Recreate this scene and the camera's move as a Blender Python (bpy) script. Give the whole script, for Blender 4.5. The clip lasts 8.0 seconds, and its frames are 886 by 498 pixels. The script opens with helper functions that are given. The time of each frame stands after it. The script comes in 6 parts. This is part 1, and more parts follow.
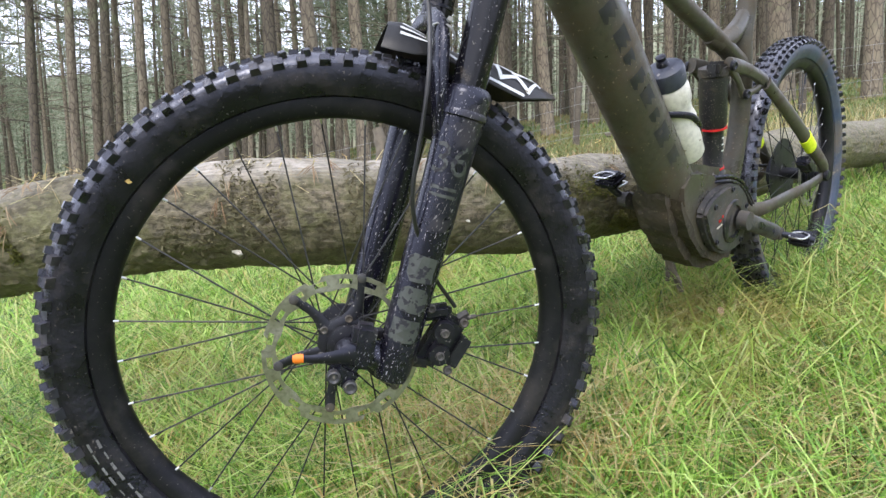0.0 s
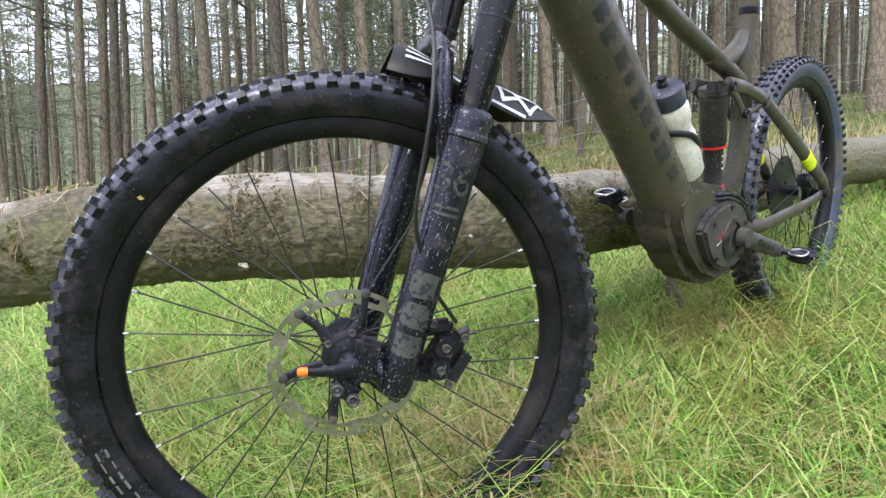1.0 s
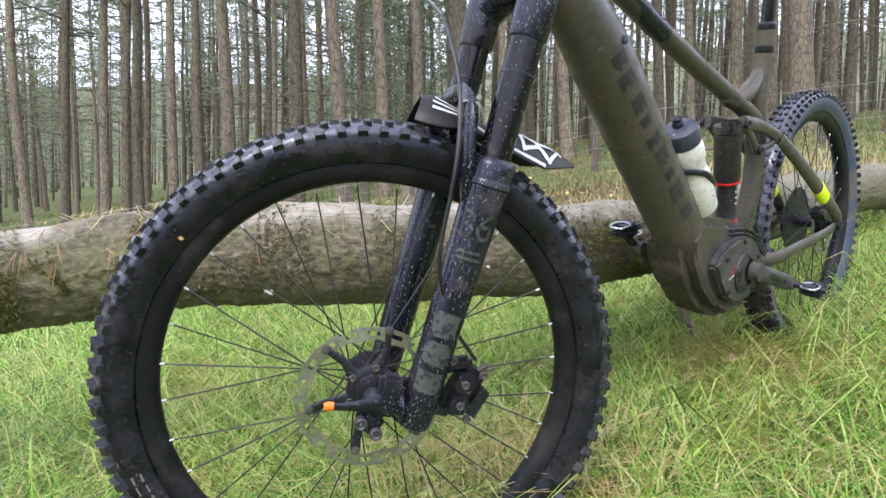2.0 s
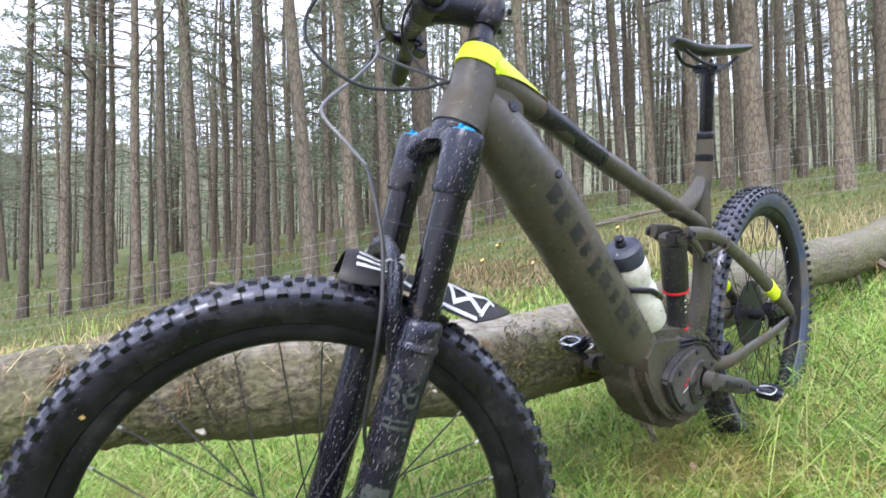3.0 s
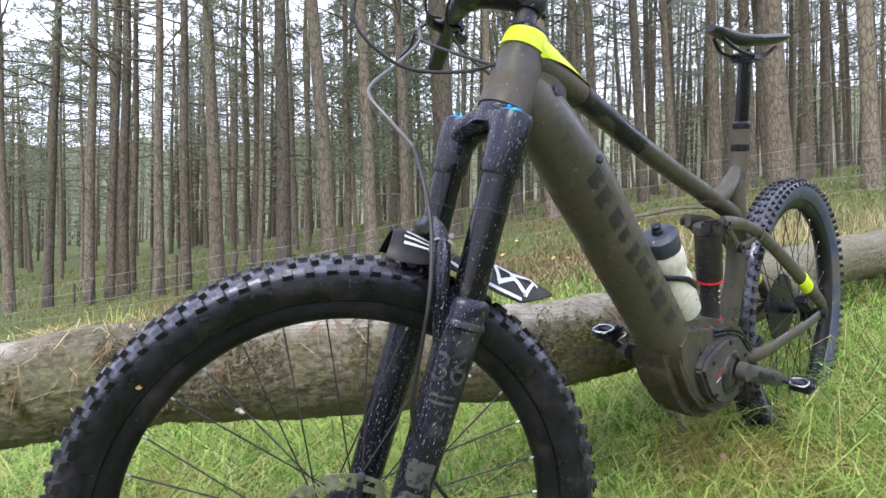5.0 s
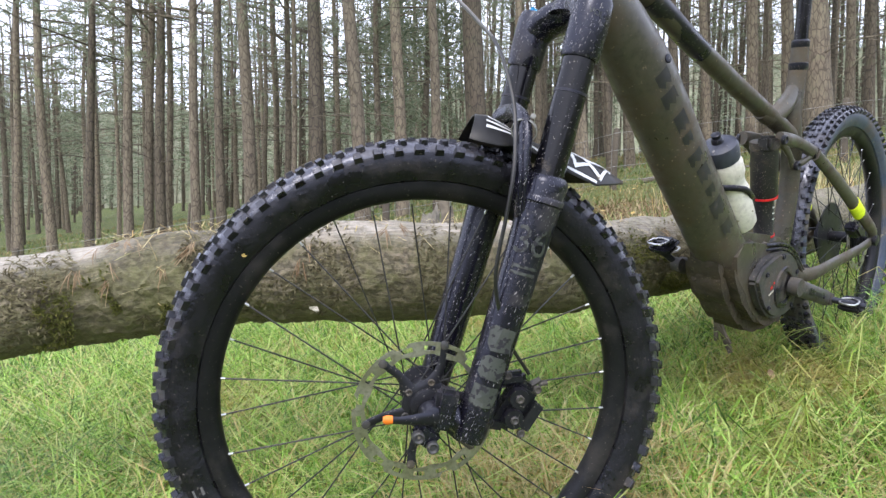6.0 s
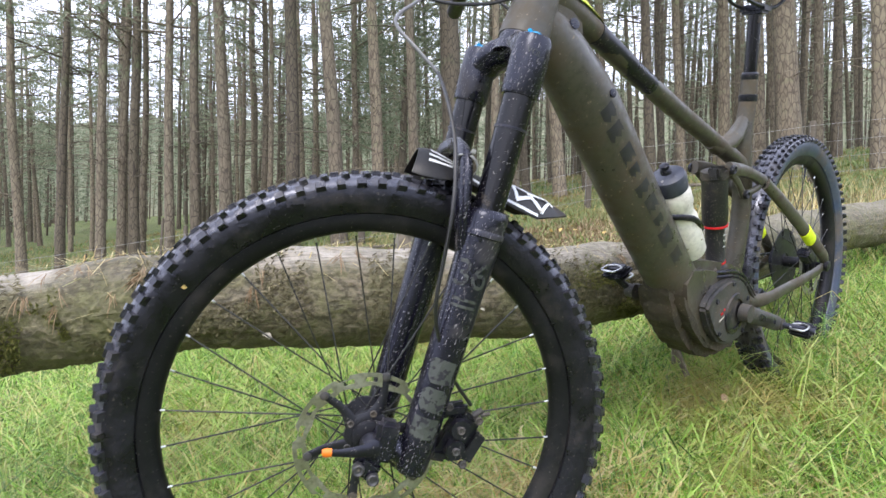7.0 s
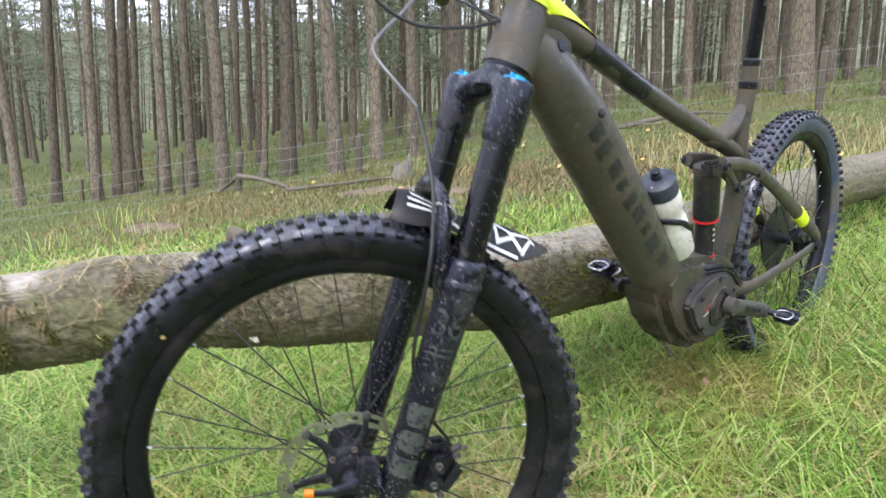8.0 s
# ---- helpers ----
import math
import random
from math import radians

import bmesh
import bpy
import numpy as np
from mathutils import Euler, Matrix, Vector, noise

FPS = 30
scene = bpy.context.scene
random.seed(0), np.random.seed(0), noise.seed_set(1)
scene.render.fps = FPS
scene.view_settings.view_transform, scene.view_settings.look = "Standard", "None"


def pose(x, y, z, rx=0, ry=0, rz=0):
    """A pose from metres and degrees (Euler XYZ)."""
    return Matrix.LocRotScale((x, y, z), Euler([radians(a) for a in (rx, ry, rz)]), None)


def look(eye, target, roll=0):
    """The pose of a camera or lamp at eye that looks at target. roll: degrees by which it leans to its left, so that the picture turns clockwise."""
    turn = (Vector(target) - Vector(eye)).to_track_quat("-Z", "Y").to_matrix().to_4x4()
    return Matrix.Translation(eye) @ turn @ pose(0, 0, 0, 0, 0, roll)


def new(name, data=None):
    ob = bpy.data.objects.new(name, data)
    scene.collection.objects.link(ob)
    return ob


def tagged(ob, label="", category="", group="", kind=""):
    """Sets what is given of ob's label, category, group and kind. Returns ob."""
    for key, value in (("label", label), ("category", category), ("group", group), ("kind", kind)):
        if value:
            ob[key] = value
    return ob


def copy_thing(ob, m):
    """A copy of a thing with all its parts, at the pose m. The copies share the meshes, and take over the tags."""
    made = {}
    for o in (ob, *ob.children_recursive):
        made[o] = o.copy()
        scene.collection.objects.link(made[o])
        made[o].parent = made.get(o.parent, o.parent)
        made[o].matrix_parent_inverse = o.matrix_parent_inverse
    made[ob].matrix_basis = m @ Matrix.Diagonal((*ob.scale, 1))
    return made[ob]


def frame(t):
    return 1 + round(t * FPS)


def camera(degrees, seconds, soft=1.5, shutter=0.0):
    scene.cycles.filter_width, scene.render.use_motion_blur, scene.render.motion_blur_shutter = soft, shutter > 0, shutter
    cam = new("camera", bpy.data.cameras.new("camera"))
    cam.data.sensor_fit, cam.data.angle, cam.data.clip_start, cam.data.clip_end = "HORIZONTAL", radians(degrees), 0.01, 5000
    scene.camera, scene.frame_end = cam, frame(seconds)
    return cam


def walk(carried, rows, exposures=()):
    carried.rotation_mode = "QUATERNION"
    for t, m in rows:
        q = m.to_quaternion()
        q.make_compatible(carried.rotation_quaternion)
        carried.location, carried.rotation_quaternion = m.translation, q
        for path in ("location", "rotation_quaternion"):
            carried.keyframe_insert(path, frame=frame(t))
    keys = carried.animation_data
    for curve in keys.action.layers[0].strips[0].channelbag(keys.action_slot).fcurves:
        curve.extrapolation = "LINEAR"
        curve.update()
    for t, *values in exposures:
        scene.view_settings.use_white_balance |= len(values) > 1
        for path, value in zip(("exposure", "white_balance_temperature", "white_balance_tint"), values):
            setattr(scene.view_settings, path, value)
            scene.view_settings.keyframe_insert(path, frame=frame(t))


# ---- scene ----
from mathutils.bvhtree import BVHTree
cam = camera(70.0, 8.0, soft=1.4, shutter=0.3)
# seconds, eye, pitch, yaw, roll
ROWS = [
    (0.0, 0.0002, 0.0004, 0.5003, -5.992, 0.002, 0.019),
    (0.5, 0.0060, -0.0147, 0.5146, -5.306, -0.265, 0.151),
    (1.0, 0.0022, -0.0182, 0.5112, -5.097, 0.344, 0.521),
    (1.2, 0.0001, -0.0175, 0.5127, -5.116, 0.373, 0.813),
    (2.3, -0.0132, -0.0623, 0.5963, -3.365, 1.644, 1.734),
    (2.5, -0.0025, -0.0495, 0.6262, -2.324, 1.141, 1.550),
    (3.0, 0.0462, -0.0107, 0.6926, 0.656, -0.844, 0.208),
    (3.5, 0.0721, 0.0152, 0.7450, 4.118, -1.983, 0.290),
    (4.0, 0.0704, 0.0174, 0.7591, 6.014, -1.880, 0.052),
    (4.5, 0.0353, 0.0134, 0.7281, 3.965, -0.580, 1.200),
    (4.7, 0.0198, 0.0037, 0.7005, 1.954, -0.053, 1.188),
    (5.8, -0.0435, -0.0725, 0.5837, -1.404, 2.259, 0.945),
    (6.0, -0.0657, -0.0729, 0.5544, -2.709, 2.769, 1.195),
    (6.5, -0.0702, -0.0737, 0.5523, -3.153, 2.403, 1.810),
    (7.0, -0.0139, -0.0794, 0.5798, -1.317, 1.017, 1.586),
    (7.5, 0.0104, -0.0618, 0.6011, -0.371, 0.565, 1.042),
    (7.7, 0.0232, -0.0367, 0.6244, -1.254, 0.208, 0.643),
    (7.8, 0.0250, -0.0373, 0.6513, -2.680, 0.375, 0.571),
    (7.9, 0.0278, -0.0490, 0.7019, -6.850, 0.734, 1.499),
    (8.0, 0.0109, -0.0561, 0.7606, -9.120, 0.856, 1.853),
]


def aim(x, y, z, pitch, yaw, roll):
    p, w = radians(pitch), radians(yaw)
    ahead = Vector((-math.sin(w) * math.cos(p), math.cos(w) * math.cos(p), math.sin(p)))
    return look((x, y, z), Vector((x, y, z)) + ahead * 3, roll)


# seconds, stops, kelvin, tint: the clip's camera meters and balances on the way
EXPOSURES = [(0.0, 0.97, 6450, 11), (1.2, 0.99, 6450, 11), (2.3, 1.07, 6350, 13), (3.0, 1.14, 6200, 14), (3.5, 1.06, 6200, 14), (4.0, 0.97, 6200, 14), (4.5, 0.87, 6200, 14), (4.7, 0.87, 6250, 14), (5.8, 0.93, 6450, 12), (6.5, 0.98, 6500, 12), (7.5, 1.02, 6400, 12), (8.0, 1.03, 6400, 12)]
walk(cam, [(r[0], aim(*r[1:])) for r in ROWS], EXPOSURES)

# ---- daylight: overcast sky, a broad weak sun from the open side ----
world = bpy.data.worlds.new("overcast_sky")
world.use_nodes = True
scene.world = world
wn, wl = world.node_tree.nodes, world.node_tree.links
sky = wn.new("ShaderNodeTexSky")
sky.sky_type, sky.sun_disc = "NISHITA", False
sky.sun_elevation, sky.sun_rotation = radians(48), radians(200)
sky.air_density, sky.dust_density = 1.0, 4.0
cloud = wn.new("ShaderNodeMixRGB")
cloud.inputs[0].default_value = 0.72
cloud.inputs[2].default_value = (11.5, 12.2, 14.9, 1)
wl.new(sky.outputs[0], cloud.inputs[1])
wl.new(cloud.outputs[0], wn["Background"].inputs[0])
wn["Background"].inputs[1].default_value = 0.13
sun = new("sun", bpy.data.lights.new("sun", "SUN"))
sun.data.energy, sun.data.angle, sun.data.color = 1.0, radians(25), (1.0, 0.96, 0.9)
sun.matrix_world = look((0, 0, 0), (-math.sin(radians(200)) * 0.66, -math.cos(radians(200)) * 0.66, -0.74))


# ---- materials ----
def nodes_of(name):
    m = bpy.data.materials.new(name)
    m.use_nodes = True
    nt = m.node_tree
    return m, nt.nodes, nt.links, nt.nodes["Principled BSDF"]


def noise_node(n, l, coord, scale, detail=4.0, rough=0.55, stretch=None):
    t = n.new("ShaderNodeTexNoise")
    t.inputs["Scale"].default_value, t.inputs["Detail"].default_value = scale, detail
    t.inputs["Roughness"].default_value = rough
    if stretch:
        mp = n.new("ShaderNodeMapping")
        mp.inputs["Scale"].default_value = stretch
        l.new(coord, mp.inputs[0])
        coord = mp.outputs[0]
    l.new(coord, t.inputs["Vector"])
    return t.outputs[0]


def ramp(n, l, fac, lo, hi, a=(0, 0, 0, 1), b=(1, 1, 1, 1)):
    r = n.new("ShaderNodeValToRGB")
    r.color_ramp.elements[0].position, r.color_ramp.elements[1].position = lo, hi
    r.color_ramp.elements[0].color, r.color_ramp.elements[1].color = a, b
    l.new(fac, r.inputs[0])
    return r.outputs[0]


def mix(n, l, fac, a, b):
    m = n.new("ShaderNodeMixRGB")
    for k, v in enumerate((fac, a, b)):
        if isinstance(v, (int, float)):
            m.inputs[k].default_value = v
        elif isinstance(v, tuple):
            m.inputs[k].default_value = (*v[:3], 1)
        else:
            l.new(v, m.inputs[k])
    return m.outputs[0]


MUD = (0.150, 0.118, 0.078)


def surf(name, c1, c2, rough=0.6, scale=9.0, fine=70.0, bump=0.15, depth=0.002, metal=0.0, mud=None, flecks=None, spec=0.5, rough2=None, mud_color=MUD, vary=0.0, streak=None, sheen=None):
    """Two-scale surface; mud: (cover, noise scale); flecks: (cover, noise scale, colour)."""
    m, n, l, p = nodes_of(name)
    co = n.new("ShaderNodeTexCoord").outputs["Object"]
    big, small = noise_node(n, l, co, scale), noise_node(n, l, co, fine, 3.0)
    col = mix(n, l, ramp(n, l, big, 0.35, 0.65), c1, c2)
    col = mix(n, l, ramp(n, l, small, 0.45, 0.75), col, tuple(0.72 * v for v in c1))
    ro = mix(n, l, ramp(n, l, big, 0.38, 0.62), (rough,) * 3, (rough2 if rough2 else min(rough + 0.15, 1),) * 3)
    if mud:
        cover, ms = mud
        mask = ramp(n, l, noise_node(n, l, co, ms, 8.0, 0.68), 0.60 - 0.35 * cover, 0.78 - 0.30 * cover)
        col = mix(n, l, mask, col, mix(n, l, small, tuple(0.6 * v for v in mud_color), mud_color))
        ro = mix(n, l, mask, ro, (0.85, 0.85, 0.85))
    if flecks:
        cover, fs, fc = flecks
        fm = ramp(n, l, noise_node(n, l, co, fs, 2.0, 0.5, streak), 0.70 - 0.25 * cover, 0.735 - 0.25 * cover)
        col = mix(n, l, fm, col, fc)
        ro = mix(n, l, fm, ro, (0.8, 0.8, 0.8))
    if vary:
        info = n.new("ShaderNodeObjectInfo")
        hv = n.new("ShaderNodeHueSaturation")
        rr = n.new("ShaderNodeMapRange")
        rr.inputs[3].default_value, rr.inputs[4].default_value = 1 - vary, 1 + vary
        l.new(info.outputs["Random"], rr.inputs[0])
        l.new(rr.outputs[0], hv.inputs["Value"])
        l.new(col, hv.inputs["Color"])
        col = hv.outputs[0]
    l.new(col, p.inputs["Base Color"])
    l.new(ro, p.inputs["Roughness"])
    p.inputs["Metallic"].default_value = metal
    p.inputs["Specular IOR Level"].default_value = spec
    if sheen:
        p.inputs["Specular Tint"].default_value = (*sheen, 1)
    b = n.new("ShaderNodeBump")
    b.inputs["Strength"].default_value, b.inputs["Distance"].default_value = bump, depth
    l.new(small, b.inputs["Height"])
    l.new(b.outputs[0], p.inputs["Normal"])
    return m


# blue tint put into the gloss, in place of bluish sky reflections
SKY_TINT = (0.80, 0.84, 1.0)
FRAME = surf("matt_olive_grey_paint", (0.042, 0.039, 0.030), (0.062, 0.057, 0.044), 0.26, 6, 90, 0.14, 0.001, mud=(0.46, 9.0), flecks=(0.085, 170, (0.17, 0.135, 0.095)), mud_color=(0.086, 0.066, 0.040), spec=0.5)
YELLOW = surf("fluorescent_yellow_paint", (0.72, 0.86, 0.02), (0.64, 0.80, 0.02), 0.35, 8, 120, 0.05, 0.0005, flecks=(0.06, 70, (0.3, 0.3, 0.06)))
RUBBER = surf("wet_black_rubber", (0.0042, 0.0041, 0.0054), (0.0095, 0.0088, 0.0102), 0.20, 22, 150, 0.6, 0.002, rough2=0.55, mud=(0.17, 18.0), flecks=(0.05, 300, (0.075, 0.068, 0.060)), mud_color=(0.040, 0.034, 0.029), spec=0.36, sheen=SKY_TINT)
# mud film on the tread base, its grey partly standing for reflected sky
CASING = surf("wet_mud_film_sky_sheen", (0.016, 0.016, 0.021), (0.060, 0.060, 0.072), 0.10, 34, 120, 0.5, 0.002, rough2=0.36, mud=(0.30, 20.0), mud_color=(0.052, 0.044, 0.036), spec=0.85, sheen=SKY_TINT)
TREAD = surf("muddy_tread_rubber", (0.0085, 0.0083, 0.0110), (0.0210, 0.0205, 0.0250), 0.16, 26, 120, 0.5, 0.002, rough2=0.50, mud=(0.26, 18.0), flecks=(0.10, 170, (0.11, 0.095, 0.078)), mud_color=(0.048, 0.040, 0.032), spec=0.6, sheen=SKY_TINT)
# rear tyre: blue reflected sheen put into the grey rubber's own colour
RUBBER_SHEEN = surf("muddy_rubber_blue_sheen", (0.046, 0.062, 0.105), (0.080, 0.084, 0.095), 0.40, 12, 90, 0.2, 0.001, mud=(0.30, 6.0), flecks=(0.12, 70, (0.2, 0.18, 0.14)), spec=0.3)
RIM = surf("black_alloy_rim", (0.0060, 0.0060, 0.0066), (0.0100, 0.0098, 0.0098), 0.34, 10, 80, 0.08, 0.0006, mud=(0.20, 8.0), flecks=(0.04, 330, (0.08, 0.075, 0.065)), mud_color=(0.045, 0.040, 0.034), spec=0.24, sheen=SKY_TINT)
FORK = surf("scuffed_black_fork_paint", (0.0055, 0.0054, 0.0105), (0.0095, 0.0092, 0.0150), 0.15, 9, 100, 0.10, 0.0006, mud=(0.10, 11.0), flecks=(0.215, 400, (0.23, 0.215, 0.21)), mud_color=(0.050, 0.044, 0.042), rough2=0.34, streak=(1.5, 1.5, 0.50), spec=0.45, sheen=SKY_TINT)
STANCHION = surf("black_polished_stanchion", (0.0040, 0.0040, 0.0060), (0.0070, 0.0070, 0.0095), 0.07, 7, 90, 0.04, 0.0004, mud=(0.06, 14.0), flecks=(0.07, 300, (0.16, 0.15, 0.14)), rough2=0.18, spec=0.28)
BLACK = surf("black_plastic", (0.0065, 0.0063, 0.0095), (0.0110, 0.0105, 0.0145), 0.24, 12, 90, 0.12, 0.0006, mud=(0.12, 12), flecks=(0.12, 330, (0.19, 0.175, 0.155)), rough2=0.45, spec=0.4, sheen=SKY_TINT)
ALLOY = surf("black_anodised_alloy", (0.010, 0.010, 0.0115), (0.018, 0.018, 0.020), 0.35, 12, 90, 0.1, 0.0006, metal=0.1, flecks=(0.10, 260, (0.2, 0.19, 0.17)), spec=0.35, sheen=SKY_TINT)
STEEL = surf("brushed_rotor_steel", (0.30, 0.29, 0.25), (0.42, 0.41, 0.36), 0.30, 30, 160, 0.06, 0.0003, metal=0.92, mud=(0.16, 14), mud_color=(0.22, 0.20, 0.12))
CHROME = surf("bright_steel", (0.46, 0.46, 0.46), (0.58, 0.58, 0.58), 0.24, 20, 90, 0.05, 0.0003, metal=1.0)
SPOKE = surf("black_steel_spoke", (0.020, 0.020, 0.021), (0.034, 0.033, 0.031), 0.35, 25, 90, 0.05, 0.0003, metal=0.3, flecks=(0.15, 90, (0.15, 0.14, 0.12)))
CRANK = surf("mud_caked_grey_alloy", (0.034, 0.034, 0.036), (0.056, 0.054, 0.052), 0.42, 12, 80, 0.4, 0.002, mud=(0.45, 13.0), flecks=(0.2, 150, (0.16, 0.14, 0.115)), mud_color=(0.085, 0.070, 0.050), spec=0.4)
MOTOR = surf("mud_caked_black_plastic", (0.024, 0.021, 0.016), (0.046, 0.039, 0.028), 0.5, 9, 60, 0.9, 0.006, mud=(0.50, 12.0), flecks=(0.17, 150, (0.13, 0.105, 0.072)), mud_color=(0.072, 0.056, 0.036), spec=0.3)
CYAN = surf("blue_anodised_alloy", (0.01, 0.32, 0.62), (0.02, 0.38, 0.70), 0.22, 20, 100, 0.03, 0.0003, metal=0.5)
RED = surf("red_anodised_alloy", (0.55, 0.02, 0.025), (0.62, 0.03, 0.03), 0.3, 20, 100, 0.03, 0.0003, metal=0.3)
ORANGE = surf("orange_plastic", (0.85, 0.20, 0.01), (0.75, 0.17, 0.01), 0.4, 20, 100, 0.05, 0.0004, flecks=(0.1, 90, (0.2, 0.12, 0.05)))
DECAL = surf("grey_decal_film", (0.054, 0.060, 0.053), (0.026, 0.030, 0.027), 0.35, 40, 90, 0.05, 0.0003, flecks=(0.60, 130, (0.010, 0.010, 0.014)))
DECAL_PALE = surf("pale_fungus_flesh", (0.40, 0.37, 0.30), (0.52, 0.49, 0.42), 0.7, 30, 90, 0.2, 0.001)
TYRE_MARK = surf("pale_tyre_print", (0.13, 0.13, 0.13), (0.08, 0.08, 0.08), 0.6, 30, 90, 0.05, 0.0003, flecks=(0.3, 80, (0.03, 0.03, 0.03)))
BOTTLE = surf("cloudy_white_plastic", (0.66, 0.64, 0.56), (0.56, 0.54, 0.46), 0.35, 7, 80, 0.06, 0.0005, mud=(0.20, 8.0), flecks=(0.08, 60, (0.3, 0.27, 0.2)), mud_color=(0.36, 0.32, 0.24))
BLUE_BLACK = surf("dark_blue_plastic", (0.026, 0.030, 0.048), (0.040, 0.046, 0.066), 0.35, 12, 90, 0.06, 0.0005, flecks=(0.10, 70, (0.2, 0.19, 0.18)))
FRAME_MARK = surf("worn_dark_decal", (0.012, 0.0115, 0.0150), (0.020, 0.0190, 0.0230), 0.4, 20, 90, 0.05, 0.0003, mud=(0.25, 16.0), flecks=(0.25, 90, (0.050, 0.045, 0.035)), mud_color=(0.075, 0.062, 0.042))
WHITE = surf("white_print", (0.70, 0.72, 0.72), (0.60, 0.62, 0.62), 0.4, 14, 90, 0.04, 0.0003, flecks=(0.14, 60, (0.25, 0.22, 0.17)))
GUARD = surf("muddy_black_mudguard", (0.0070, 0.0070, 0.0080), (0.012, 0.012, 0.012), 0.35, 9, 80, 0.15, 0.001, mud=(0.24, 8.0), mud_color=(0.085, 0.066, 0.045), spec=0.3)
HOSE = surf("black_cable_jacket", (0.008, 0.008, 0.009), (0.012, 0.012, 0.012), 0.35, 30, 90, 0.05, 0.0003)
HOSE_GREY = surf("grey_wet_cable_jacket", (0.10, 0.10, 0.105), (0.14, 0.14, 0.145), 0.3, 30, 90, 0.05, 0.0003)
SADDLE = surf("black_saddle_cover", (0.020, 0.021, 0.024), (0.032, 0.033, 0.037), 0.36, 10, 120, 0.15, 0.0007, flecks=(0.08, 70, (0.15, 0.14, 0.12)))
SHOCK = surf("black_shock_body", (0.010, 0.010, 0.011), (0.018, 0.017, 0.016), 0.3, 12, 80, 0.1, 0.0008, mud=(0.30, 9.0), flecks=(0.20, 330, (0.16, 0.145, 0.125)), spec=0.35)
POST_WOOD = surf("weathered_fence_wood", (0.075, 0.062, 0.046), (0.115, 0.098, 0.072), 0.85, 6, 60, 0.5, 0.006)
WIRE = surf("galvanised_wire", (0.32, 0.32, 0.30), (0.22, 0.22, 0.21), 0.6, 30, 90, 0.05, 0.0003, metal=0.1)
STUMP = surf("grey_rotten_wood", (0.19, 0.175, 0.145), (0.115, 0.100, 0.078), 0.9, 6, 40, 0.6, 0.01)
DEAD = surf("dead_grey_branch", (0.10, 0.086, 0.062), (0.16, 0.135, 0.10), 0.85, 8, 60, 0.4, 0.004)
LEAF = surf("fallen_yellow_leaf", (0.62, 0.44, 0.14), (0.48, 0.32, 0.10), 0.6, 20, 90, 0.1, 0.001, vary=0.35)
LEAF_BROWN = surf("fallen_brown_leaf", (0.26, 0.17, 0.10), (0.34, 0.23, 0.14), 0.7, 20, 90, 0.2, 0.002)


def bark_material():
    m, n, l, p = nodes_of("pine_bark")
    co = n.new("ShaderNodeTexCoord").outputs["Object"]
    plates = n.new("ShaderNodeTexVoronoi")
    plates.feature = "DISTANCE_TO_EDGE"
    plates.inputs["Scale"].default_value = 9.0
    mp = n.new("ShaderNodeMapping")
    mp.inputs["Scale"].default_value = (2.2, 2.2, 0.75)
    l.new(co, mp.inputs[0])
    l.new(mp.outputs[0], plates.inputs["Vector"])
    big = noise_node(n, l, co, 1.1, 4.0)
    small = noise_node(n, l, co, 24.0, 5.0, stretch=(1, 1, 0.4))
    col = mix(n, l, ramp(n, l, big, 0.35, 0.65), (0.164, 0.132, 0.092), (0.180, 0.158, 0.106))
    col = mix(n, l, ramp(n, l, small, 0.4, 0.7), col, (0.105, 0.086, 0.062))
    col = mix(n, l, ramp(n, l, noise_node(n, l, co, 2.6, 5.0), 0.58, 0.72), col, (0.155, 0.168, 0.090))
    col = mix(n, l, ramp(n, l, plates.outputs[0], 0.0, 0.10), (0.058, 0.045, 0.034), col)
    hv = n.new("ShaderNodeHueSaturation")
    rr = n.new("ShaderNodeMapRange")
    rr.inputs[3].default_value, rr.inputs[4].default_value = 0.56, 1.32
    l.new(n.new("ShaderNodeObjectInfo").outputs["Random"], rr.inputs[0])
    l.new(rr.outputs[0], hv.inputs["Value"])
    l.new(col, hv.inputs["Color"])
    l.new(hv.outputs[0], p.inputs["Base Color"])
    p.inputs["Roughness"].default_value = 0.9
    b = n.new("ShaderNodeBump")
    b.inputs["Strength"].default_value, b.inputs["Distance"].default_value = 0.8, 0.02
    l.new(mix(n, l, 0.5, plates.outputs[0], small), b.inputs["Height"])
    l.new(b.outputs[0], p.inputs["Normal"])
    return m


